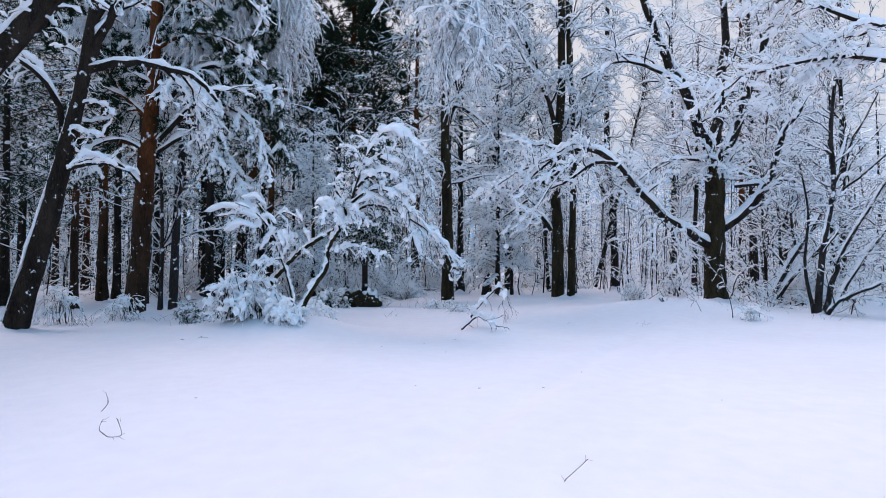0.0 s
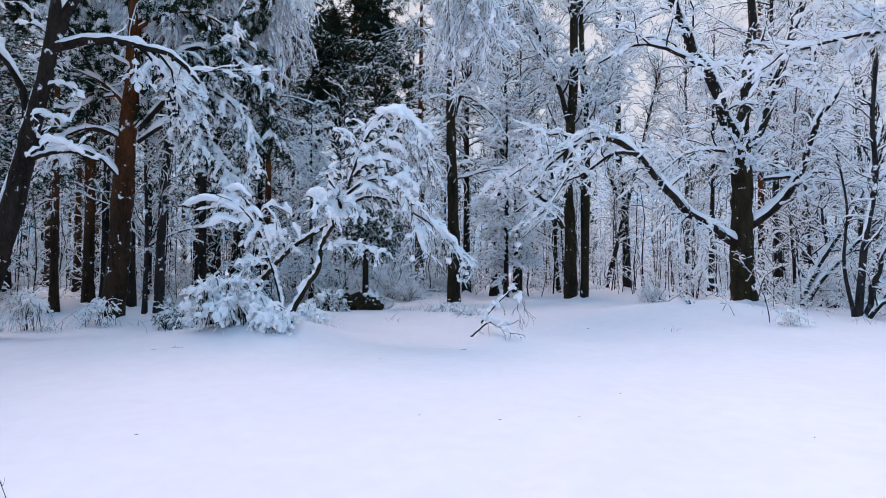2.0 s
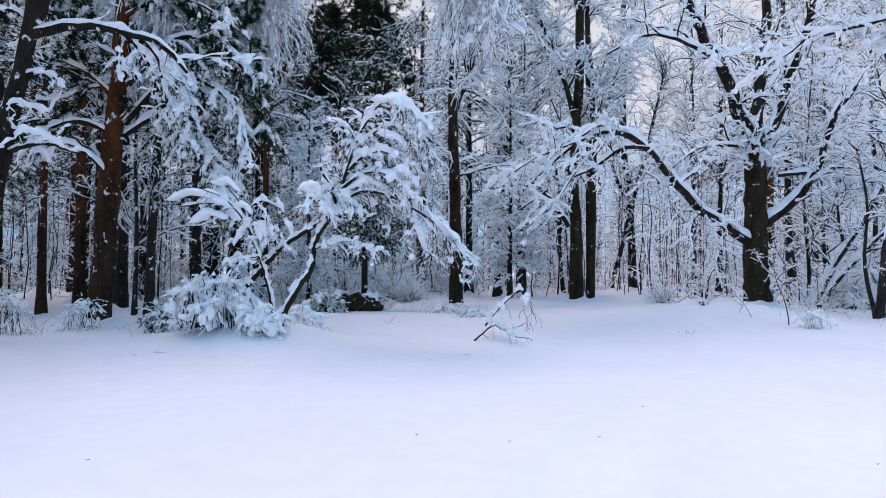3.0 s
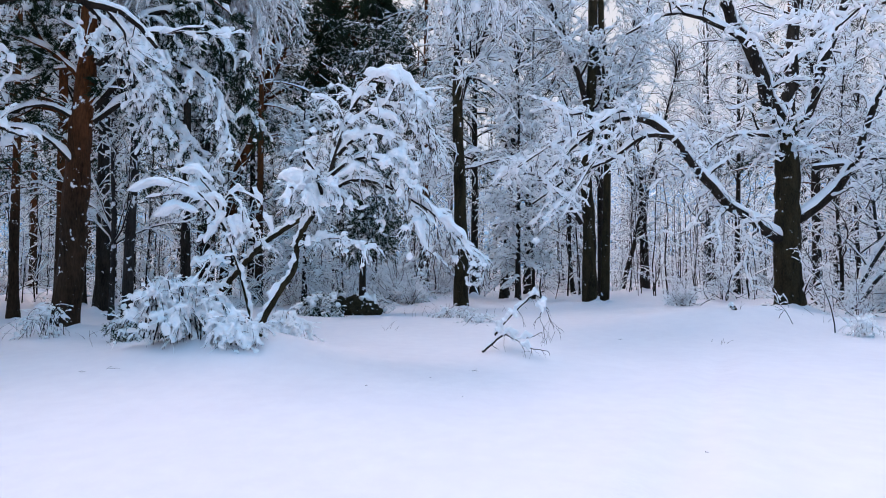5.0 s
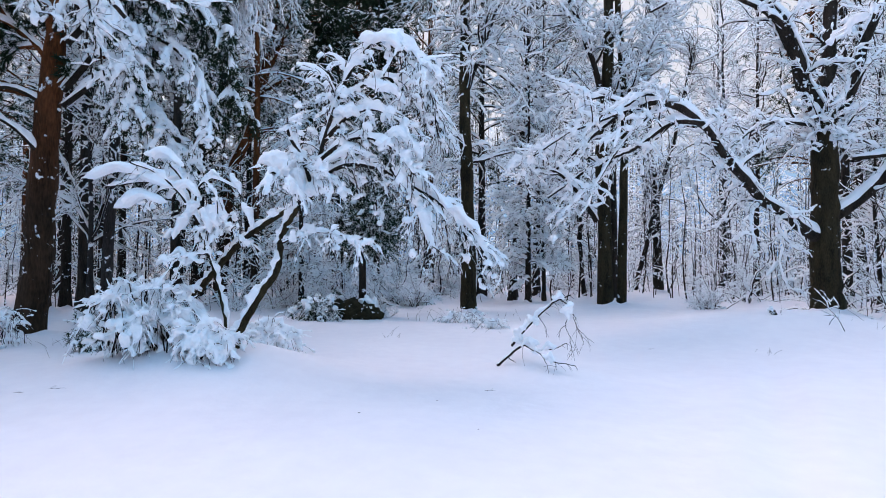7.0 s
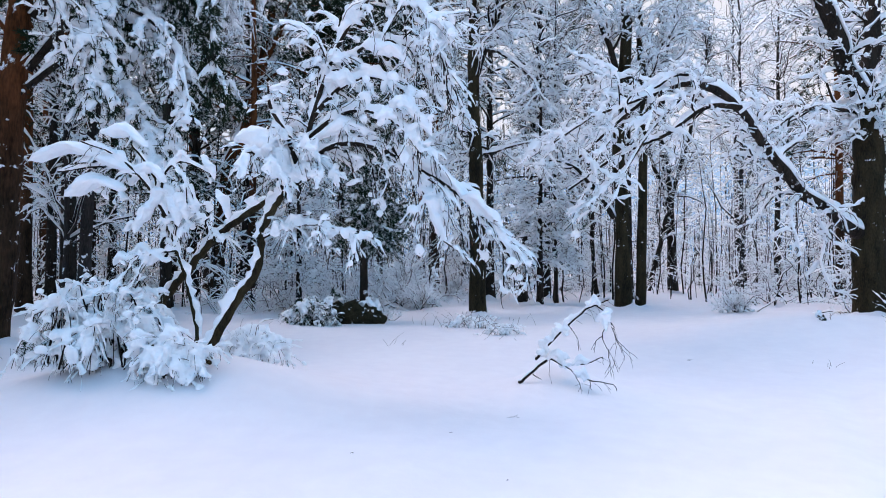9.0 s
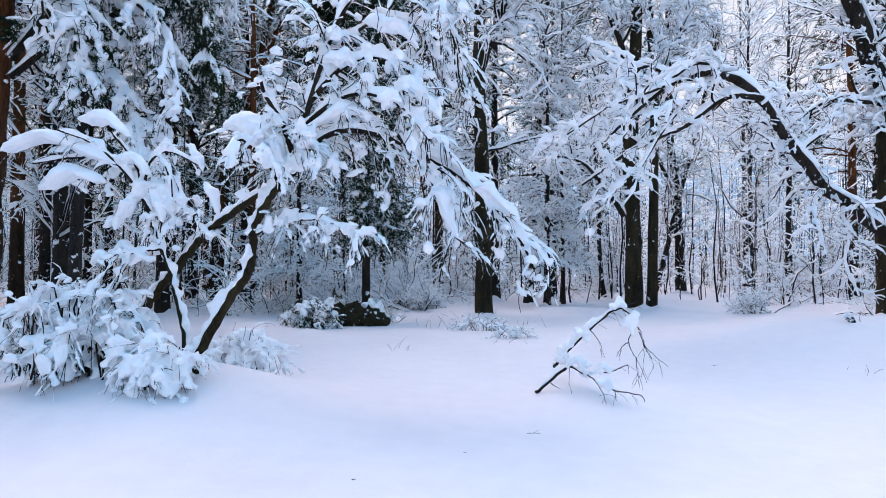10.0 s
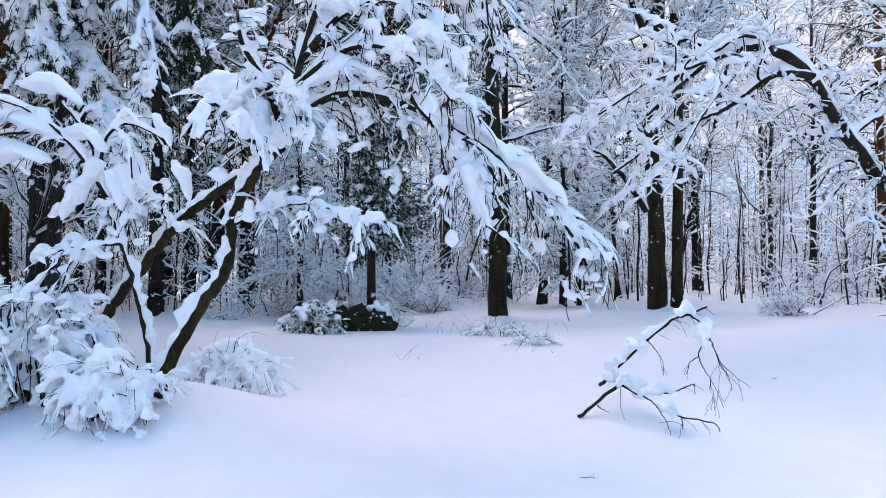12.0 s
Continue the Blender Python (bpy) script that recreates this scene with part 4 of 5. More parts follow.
hanging_spray(birch, BIRCH_SPINES[1:], 191, 620, (1.2, 3.2), 8500, frost=0.95)
TOPRIGHT_TRUNK = [[(13.4, 11.3, 0, 0.3), (13.2, 11.4, 2, 0.27), (12.7, 11.5, 4, 0.22), (12.6, 11.5, 7, 0.16), (12.4, 11.6, 10, 0.1)]]
big_tree("overhanging_tree", "tree with thick snow-laden limbs reaching over the clearing", "tree", TOPRIGHT_TRUNK + TOPRIGHT_SPINES, 20, BARK, BARK, (40, (0.6, 1.6)), (420, (0.3, 0.8)), (1600, (0.15, 0.4)),
         (0.05, 0.08, 0.1), 0.15, (0.03, 0.06), 0.4, 0.19, pads=(90, (0.14, 0.36)), merge=0.022)


big_tree("multi_stem_tree", "clump of thin dark stems at the edge of the clearing", "tree", THICKET_SPINES, 21, BARK_GREY, BARK_GREY, (40, (0.6, 1.6)), (300, (0.3, 0.8)), (1500, (0.15, 0.45)), (0.04, 0.08, 0.1), 0.15, (0.01, 0.026), 0.2, 0.04)
big_tree("leaning_pair", "two thin trunks leaning together, snow on their upper sides", "tree", LEANPAIR_SPINES, 22, BARK_GREY, BARK_GREY, (24, (0.8, 1.8)), (220, (0.3, 0.8)), (1000, (0.2, 0.5)), (0.04, 0.08, 0.1), 0.2, (0.012, 0.03), 0.3, 0.06)
big_tree("young_shoot", "thin bare shoots rising from the snow beside the oak", "sapling", SPRIG_SPINES, 23, TWIG, TWIG, (8, (0.2, 0.5)), (30, (0.1, 0.3)), (50, (0.06, 0.16)), (0.04, 0.08, 0.1), 0.15, (0.006, 0.015), 0.3, 0.015, 0.006)

# ---------------------------------------------------------------- bent saplings, bush, fallen branch
def bent_sapling(name, label, spines, seed, first, second, pads, pad_size, third=0, slabs=(), bias=None):
    rng = np.random.default_rng(seed)
    at = np.array(spines[0][0][:3])
    root = thing(name, at, label, "sapling")
    P, R = limbs_of(spines[:1], at, 44)
    P[:, 0, 2] -= 0.35
    P[:, 1:] += 0.005 * rng.standard_normal(P[:, 1:].shape)
    part("trunk", [tubes(P, R, BARK_MOSS, 10, 0.05, rng)], root)
    chunks = [snow_on(P, R, rng, 0.006, min(0.05, 1.1 * float(R.max())), ROUND_CAP, -0.4 if R.max() > 0.03 else 0.3, 0.45, steep_limit=1.3)]
    L, LR = limbs_of(spines[1:], at)
    for k in range(len(L)):
        part("limb", [tubes(L[k:k + 1], LR[k:k + 1], BARK, 7, 0.05, rng)], root)
    chunks.append(snow_on(L, LR, rng, 0.01, min(0.06, 2 * float(LR.max())), ROUND_CAP, 0.18, 0.5))
    A, AR = sprout(rng, L, LR, first, (0.25, 0.65), (0.4, 1.2), 0.1, 0.2, 8, 0.6, (0.1, 1.0), 0.16, 0.014, bias)
    B, BR = sprout(rng, np.concatenate((A, L[:, ::2][:, [0, 1, 2, 3, 4, 5, 6, 6]])), np.concatenate((AR, LR[:, ::2][:, [0, 1, 2, 3, 4, 5, 6, 6]])), second, (0.1, 0.4), (0.3, 1.0), -0.1, 0.26, 6, 0.6, (0.1, 1.0), 0.2, 0.012, bias)
    part("crown", [tubes(A, np.maximum(AR, 0.006), TWIG, 5), tubes(B, np.maximum(BR, 0.0033), TWIG, 3)], root, "thin drooping twigs", "stuff")
    part("twig_snow", [snow_on(B, BR, rng, 0.003, 0.014, LOW_CAP, 0.4, 0.7)], root, "", "stuff")
    chunks += [snow_on(A, AR, rng, 0.012, 0.03, ROUND_CAP, 0.2, 0.5, blunt=0.8), snow_pads(rng, L, pads // 6, (pad_size[0] * 1.1, pad_size[1]), (0.05, 1.0), 10, (0.15, 0.22)),
               snow_pads(rng, A, pads, (pad_size[0], pad_size[1] * 0.7), (0.15, 1.0), 9, (0.17, 0.28)), snow_lumps(rng, B, pads * 4, (0.05, 0.13), (0.05, 1.0), 6, (0.25, 0.45))]
    chunks += snow_slabs(rng, [(np.array(mid) - at, way, length, width, thick) for mid, way, length, width, thick in slabs])
    part("snow_load", chunks, root, "thick pads of fresh snow", "stuff", True, 0.012)
    if third:
        part("dry_leaves", [needle_tufts(rng, B, third, 3, 0.06, LEAF)], root, "withered brown leaves", "stuff", False)


SAPA_TOP = [
    [(-1.6, 10.88, 2.6, 0.024), (-1.38, 10.8, 3.2, 0.02), (-1.08, 10.75, 3.68, 0.016), (-0.75, 10.7, 3.82, 0.012), (-0.46, 10.62, 3.45, 0.009), (-0.3, 10.55, 2.95, 0.006)],
    [(-1.42, 10.9, 3.1, 0.018), (-0.95, 10.95, 3.42, 0.014), (-0.5, 11, 3.25, 0.01), (-0.2, 11, 2.75, 0.006)],
]
SLABS_A = [((-2.04, 10.78, 2.4), (1, 0.1, -0.35), 0.55, 0.3, 0.24), ((-1.82, 10.72, 2.2), (0.5, 0, -1), 0.4, 0.2, 0.18), ((-1.62, 10.7, 2.1), (1, 0, 0), 0.24, 0.18, 0.2), ((-1.25, 10.7, 2.52), (1, 0, 0.1), 0.6, 0.17, 0.13),
           ((-1.28, 10.68, 2.96), (1, 0, -0.1), 0.28, 0.2, 0.17), ((-0.42, 10.6, 2.12), (1, 0, -0.6), 0.7, 0.13, 0.1), ((0.02, 10.55, 1.78), (1, 0, -0.95), 0.5, 0.12, 0.1), ((-0.42, 10.5, 1.72), (0.35, 0, -1), 0.5, 0.14, 0.12), ((-0.62, 10.5, 2.62), (0.8, 0, -0.7), 0.5, 0.18, 0.14), ((-0.85, 10.6, 3.2), (1, 0, -0.4), 0.5, 0.2, 0.14), ((-0.9, 10.6, 3.75), (1, 0, -0.2), 0.5, 0.2, 0.15)]
SLABS_C = [((-3.86, 11.0, 2.36), (1, 0.05, -0.16), 1.1, 0.34, 0.17), ((-3.72, 10.95, 2.04), (1, 0, 0.12), 0.62, 0.26, 0.16), ((-3.2, 11, 2.18), (1, 0, -0.4), 0.32, 0.18, 0.13), ((-3.5, 11.05, 2.56), (1, 0, -0.25), 0.5, 0.24, 0.13), ((-2.9, 11.0, 1.86), (0.4, 0, -1), 0.3, 0.16, 0.12), ((-3.25, 10.95, 1.72), (0.6, 0, 1), 0.3, 0.16, 0.1), ((-3.35, 10.85, 1.32), (1, 0, 0.2), 0.24, 0.14, 0.1)]
PADS_C = [((-3.16, 11.0, 1.88), (0.5, 0, 0.9), 0.34, 0.17, 0.12), ((-2.82, 11.0, 1.95), (0.5, 0, -1), 0.34, 0.17, 0.12), ((-2.98, 11.0, 1.81), (0.4, 0, -1), 0.3, 0.15, 0.11), ((-3.06, 11.0, 1.68), (1, 0, 0.1), 0.16, 0.08, 0.06), ((-3.37, 11.0, 1.64), (1, 0, 0.3), 0.2, 0.1, 0.07), ((-3.29, 11.0, 1.4), (1, 0, 0.2), 0.26, 0.13, 0.09), ((-3.1, 11.0, 1.31), (1, 0, 0.1), 0.24, 0.12, 0.09), ((-2.64, 11.0, 2.23), (0.6, 0, -1), 0.26, 0.13, 0.09), ((-2.9, 11.0, 2.33), (1, 0, 0), 0.16, 0.08, 0.06), ((-2.49, 11.0, 1.88), (0.5, 0, -1), 0.3, 0.15, 0.11)]
bent_sapling("bent_sapling", "sapling bowed by thick snow, growing from the drift", SAPA_SPINES + SAPA_TOP, 31, 150, 1200, 100, (0.1, 0.3), 220, SLABS_A, (0.08, 0, 0.0))
bent_sapling("bent_sapling", "leaning sapling stem with snow along its back", SAPB_SPINES, 32, 14, 110, 12, (0.1, 0.24))
bent_sapling("bent_sapling", "thin sapling carrying broad slabs of snow", SAPC_SPINES, 33, 10, 46, 4, (0.1, 0.22), 0, SLABS_C + PADS_C)


def snow_bush(name, label, at, size, seed, stems, pads, pad_size=(0.12, 0.34), sparse=0.0, leaves=0):
    """A low bush pressed down by snow: arching stems, twigs, pads."""
    rng = np.random.default_rng(seed)
    root = thing(name, on_ground(*at), label, "bush")
    a = rng.uniform(0, 2 * np.pi, stems)
    foot = np.stack((0.25 * size[0] * rng.standard_normal(stems), 0.25 * size[1] * rng.standard_normal(stems), np.zeros(stems)), axis=1)
    u = np.linspace(0, 1, 9)
    reach = rng.uniform(0.3, 1.0, stems)
    end = np.stack((np.cos(a) * size[0] * reach, np.sin(a) * size[1] * reach), axis=1)
    top = size[2] * rng.uniform(0.5, 1.15, stems) * (1.1 - 0.5 * reach)
    P = np.zeros((stems, 9, 3))
    P[:, :, :2] = foot[:, None, :2] + u[None, :, None] * (end - 0.3 * foot[:, :2])[:, None]
    P[:, :, 2] = top[:, None] * (4 * u ** 0.8 * (1 - u ** 0.8))[None] + 0.04
    P[:, 1:] += 0.018 * rng.standard_normal(P[:, 1:].shape)
    R = np.linspace(0.009, 0.003, 9)[None] * np.full((stems, 1), 0.5 if sparse else 1.0)
    A, AR = sprout(rng, P, R, stems * 5, (0.1, 0.32), (0.4, 1.2), 0.05, 0.2, 6, 0.7, (0.2, 1.0), 0.18, 0.014)
    B, BR = sprout(rng, A, AR, stems * 13, (0.1, 0.34), (0.4, 1.1), 0.0, 0.2, 5, 0.7, (0.1, 1.0), 0.2, 0.012)
    part("crown", [tubes(P, R, TWIG, 5), tubes(A, AR, TWIG, 3), tubes(B, np.maximum(BR, 0.0024), TWIG, 3)], root, "thin dark stems", "stuff")
    if leaves:
        part("leaves", [needle_tufts(rng, B, leaves, 5, 0.08, NEEDLE)], root, "small dark evergreen leaves", "stuff", False)
    part("twig_snow", [snow_on(B, BR, rng, 0.003, 0.014, LOW_CAP, 0.4, 0.7)], root, "", "stuff")
    chunks = [snow_on(P, R, rng, 0.01, 0.035, ROUND_CAP, 0.35 + sparse, 0.6), snow_on(A, AR, rng, 0.008, 0.03, ROUND_CAP, 0.4 + sparse, 0.5, blunt=0.7)]
    if pads:
        chunks.append(snow_pads(rng, P, pads // 3, (pad_size[0] * 1.2, pad_size[1] * 1.2), (0.2, 0.95), 9, (0.24, 0.36)))
        chunks.append(snow_pads(rng, A, pads, (pad_size[0], pad_size[1] * 0.8), (0.1, 1.0), 9, (0.28, 0.42)))
        chunks.append(snow_lumps(rng, B, pads * 6, (0.035, 0.1), (0.05, 1.0), 6, (0.34, 0.55)))
    part("snow_load", chunks, root, "heaped fresh snow", "stuff", True, 0.016)
    return root


snow_bush("snowy_bush", "low bush pressed down under heaped snow", (-3.56, 10.92), (0.98, 0.42, 0.84), 41, 64, 105, (0.09, 0.22))
snow_bush("snowy_bush", "snow-laden shrub heaped round the foot of the saplings", (-2.82, 10.6), (0.36, 0.22, 0.3), 44, 20, 50, (0.08, 0.2))
snow_bush("snowy_bush", "small snow-covered shrub beside the bent sapling", (-2.6, 12.2), (0.45, 0.35, 0.55), 42, 14, 46, (0.07, 0.18), 0.2)
snow_bush("snowy_bush", "sparse dark shrub with little snow under the leaning tree", (-8.0, 12.7), (0.8, 0.5, 0.9), 45, 16, 12, (0.07, 0.18), 0.35)
snow_bush("snowy_bush", "thin bare shrub at the foot of the pine", (-7.0, 13.2), (0.6, 0.5, 0.7), 46, 12, 8, (0.07, 0.16), 0.35)
snow_bush("snowy_bush", "small dark tuft of a shrub poking through the snow", (-5.36, 12.75), (0.3, 0.2, 0.4), 47, 18, 6, (0.06, 0.12), 0.4, 700)
snow_bush("snowy_bush", "small sprigs poking out of the snow", (7.3, 13.6), (0.35, 0.25, 0.3), 48, 8, 8, (0.05, 0.1), 0.35)
snow_bush("snowy_bush", "dry weeds half buried in snow below the pine", (0.05, 16.9), (0.8, 0.3, 0.28), 49, 14, 8, (0.06, 0.16), 0.3)
snow_bush("snowy_bush", "thin dry sprigs poking out of the snow", (0.6, 15.7), (0.4, 0.2, 0.16), 50, 8, 4, (0.05, 0.1), 0.35)
snow_bush("snowy_bush", "snow-covered undergrowth beside a fallen log", (-3.25, 17.6), (0.6, 0.4, 0.6), 43, 30, 40, (0.1, 0.26), 0.2, 1500)


def fallen_branch():
    rng = np.random.default_rng(51)
    at = np.array(BRANCH_SPINES[0][0][:3])
    root = thing("fallen_branch", at, "fallen forked branch sticking out of the snow", "branch")
    L, LR = limbs_of(BRANCH_SPINES, at, 16)
    L[:, 1:-1] += 0.0035 * rng.standard_normal(L[:, 1:-1].shape)
    for k in range(len(L)):
        part("stick", [tubes(L[k:k + 1], LR[k:k + 1], TWIG, 8, 0.1, rng)], root)
    A, AR = sprout(rng, L, LR, 46, (0.08, 0.26), (0.3, 0.9), -0.5, 0.16, 6, 0.5, (0.3, 1.0), 0.16, 0.008)
    A[:, :, 2] = np.maximum(A[:, :, 2], -0.03)
    part("crown", [tubes(A, np.maximum(AR, 0.0013), TWIG, 4)], root, "fine hanging twigs", "stuff")
    chunks = [snow_on(L[:2], LR[:2], rng, 0.004, 0.02, ROUND_CAP, 0.5, 0.5), snow_on(L[2:], LR[2:], rng, 0.001, 0.008, ROUND_CAP, 0.7, 0.5)]
    for spot, count, size in ((L[1:2, 7:9], 3, (0.1, 0.15)), (L[1:2, 3:6], 4, (0.1, 0.16)), (L[2:3, 13:], 4, (0.1, 0.15)), (L[5:6, 2:8], 3, (0.08, 0.13)), (L[6:7, 1:5], 3, (0.07, 0.12)), (L[0:1, 12:], 3, (0.08, 0.14))):
        chunks.append(snow_pads(rng, spot + np.array([-0.01, 0.01, 0.015]), count, (size[0] * 1.2, size[1] * 1.3), (0.1, 0.9), 9, (0.2, 0.3)))
    chunks += snow_slabs(rng, [(np.array(mid) - at, way, length, width, thick) for mid, way, length, width, thick in (
        ((1.12, 11.14, 0.9), (1, 0, 0.15), 0.16, 0.1, 0.1), ((0.78, 11.48, 0.53), (0.8, 0, 0.8), 0.2, 0.08, 0.1), ((0.93, 11.4, 0.7), (0.8, 0, 0.7), 0.16, 0.07, 0.07),
        ((0.84, 11.5, 0.32), (1, 0, -0.1), 0.24, 0.12, 0.12), ((1.05, 11.4, 0.29), (1, 0, 0.1), 0.2, 0.09, 0.09), ((1.2, 11.08, 0.72), (0.3, 0, -1), 0.18, 0.07, 0.07), ((1.02, 11.22, 0.19), (1, 0, -0.3), 0.18, 0.09, 0.08))])
    part("snow_load", chunks, root, "lumps of snow", "stuff", True, 0.01)


fallen_branch()


def fallen_log():
    rng = np.random.default_rng(61)
    root = thing("fallen_log", on_ground(-2.6, 18.3), "dark earthy root end of a fallen log, snow on top", "log")
    c = [(-0.72, 0.1, 0.12, 0.2), (-0.4, 0, 0.2, 0.3), (0.05, 0, 0.22, 0.31), (0.45, -0.05, 0.17, 0.27), (0.8, -0.05, 0.06, 0.14)]
    P, R = limbs_of([c], (0, 0, 0), 26)
    part("log", [tubes(P, R * (1 + 0.08 * rng.standard_normal(R.shape)), SOIL, 24, 0.09, rng)], root)
    part("snow_cap", [snow_pads(rng, P + np.array([0, 0.03, 0.29]), 16, (0.2, 0.42), (0.05, 0.95), 9, (0.16, 0.24)), snow_pads(rng, P + np.array([0, -0.2, 0.2]), 6, (0.06, 0.14), (0.1, 0.85), 9, (0.2, 0.3))], root, "patchy snow cap", "stuff", merge=0.015)
    A, AR = sprout(rng, P, R, 16, (0.12, 0.3), (0.8, 1.5), 0.0, 0.05, 6, 0.16, (0.05, 0.95), 0.3, 0.035)
    part("roots", [tubes(A, AR, SOIL, 5)], root, "broken roots")


fallen_log()


def broken_stump():
    rng = np.random.default_rng(65)
    root = thing("broken_stump", on_ground(5.78, 15.16), "small dark broken stump leaning out of the snow", "stump")
    P, R = limbs_of([[(0, 0, -0.05, 0.05), (-0.02, 0, 0.05, 0.045), (-0.05, 0.02, 0.1, 0.04), (-0.09, 0.02, 0.14, 0.03)]], (0, 0, 0), 10)
    part("stump", [tubes(P, R, SOIL, 10, 0.14, rng)], root)
    part("snow_cap", [snow_pads(rng, P[:, 6:], 2, (0.08, 0.12), (0.5, 1.0), 8, (0.3, 0.4))], root, "little cap of snow")


broken_stump()


def fallen_twig(x, y, length, turn, seed):
    rng = np.random.default_rng(seed)
    root = thing("fallen_twig", on_ground(x, y, 0.0), "small dark twig lying on the snow", "twig", "twigs on the snow")
    u = np.linspace(-0.5, 0.5, 7)
    P = np.stack((u * length * math.cos(turn), u * length * math.sin(turn), 0.003 + 0.06 * length * rng.random(7)), axis=1)[None]
    P[0, :, :2] += 0.05 * length * rng.standard_normal((7, 2))
    for k in range(7):
        P[0, k, 2] += float(ground_height(x + P[0, k, 0], y + P[0, k, 1])) - float(ground_height(x, y))
    R = np.full((1, 7), 0.0016) * np.array([0.5, 0.9, 1, 1, 0.9, 0.7, 0.3])
    A, AR = sprout(rng, P, R, 3, (0.15 * length, 0.4 * length), (0.4, 0.9), 0.05, 0.05, 4, 0.6, (0.1, 0.9), 0.2, 0.05)
    part("stick", [tubes(P, R, TWIG, 5), tubes(A, np.maximum(AR, 0.001), TWIG, 4)], root)


for k, (x, y, length, turn) in enumerate(((0.28, 10.42, 0.13, 0.1), (-0.24, 6.16, 0.03, 1.0), (0.41, 5.93, 0.035, 0.4), (1.1, 6.2, 0.03, 0.2), (1.75, 7.2, 0.03, 2.0), (-2.3, 5.6, 0.03, 0.3),
                                          (2.7, 5.6, 0.03, 0.6), (-4.0, 10.0, 0.16, 0.1), (-4.3, 9.9, 0.1, 0.4), (0.1, 8.9, 0.025, 1.2), (-0.9, 9.3, 0.03, 0.5), (-0.25, 9.9, 0.03, 0.7), (3.0, 13.6, 0.12, 0.5))):
    fallen_twig(x, y, length, turn, 700 + k)


def dry_weed(spines, label):
    at = np.array(spines[0][0][:3])
    rng = np.random.default_rng(71)
    root = thing("dry_weed", at, label, "weed")
    L, LR = limbs_of(spines, at, 10)
    L[:, 1:] += 0.003 * rng.standard_normal(L[:, 1:].shape)
    part("stalk", [tubes(L, LR, DRY, 5)], root)
    A, AR = sprout(rng, L, LR, 9, (0.02, 0.07), (0.4, 1.2), 0.1, 0.1, 4, 0.6, (0.4, 1.0), 0.2, 0.03)
    part("seed_sprigs", [tubes(A, np.maximum(AR, 0.0008), DRY, 4)], root)


dry_weed(WEED_SPINES, "dry brown weed stalk poking out of the snow")
dry_weed(WEEDB_SPINES, "bent dry grass stalk poking out of the snow")


def grass_tuft(at, height, count, seed, spread=0.25):
    rng = np.random.default_rng(seed)
    root = thing("dry_grass", on_ground(*at, 0.02), "sparse dry grass stems standing in the snow", "grass", "dry grass tufts")
    foot = np.concatenate((spread * rng.standard_normal((count, 2)), np.zeros((count, 1))), axis=1)
    d = unit(np.concatenate((0.5 * rng.standard_normal((count, 2)), np.ones((count, 1))), axis=1))
    u = np.linspace(0, 1, 6)
    L = height * rng.uniform(0.4, 1.1, count)
    P = foot[:, None] + u[None, :, None] * (d * L[:, None])[:, None] + (u ** 2)[None, :, None] * (0.5 * L[:, None] * rng.standard_normal((count, 3)) * (1, 1, 0))[:, None]
    part("blades", [tubes(P, np.linspace(0.0028, 0.001, 6)[None] * np.ones((count, 1)), DRY, 4)], root, "", "stuff")


for k, (x, y, h, c, s) in enumerate(((4.53, 13.05, 0.22, 10, 0.08), (-0.6, 17.4, 0.4, 26, 0.5), (0.5, 18.4, 0.4, 22, 0.5), (-1.1, 14.6, 0.3, 10, 0.12), (7.6, 14.6, 0.45, 12, 0.3), (8.3, 14.9, 0.4, 12, 0.3),
                                     (-6.2, 13.2, 0.35, 14, 0.2), (-5.3, 12.0, 0.25, 10, 0.15), (-8.4, 13, 0.5, 26, 0.5), (-7.6, 12.6, 0.5, 22, 0.4), (0.3, 15.2, 0.2, 12, 0.25), (9.4, 14.2, 0.3, 16, 0.4), (5.95, 15.2, 0.3, 7, 0.06))):
    grass_tuft((x, y), h * 0.8, (c + 1) // 2, 80 + k, s)

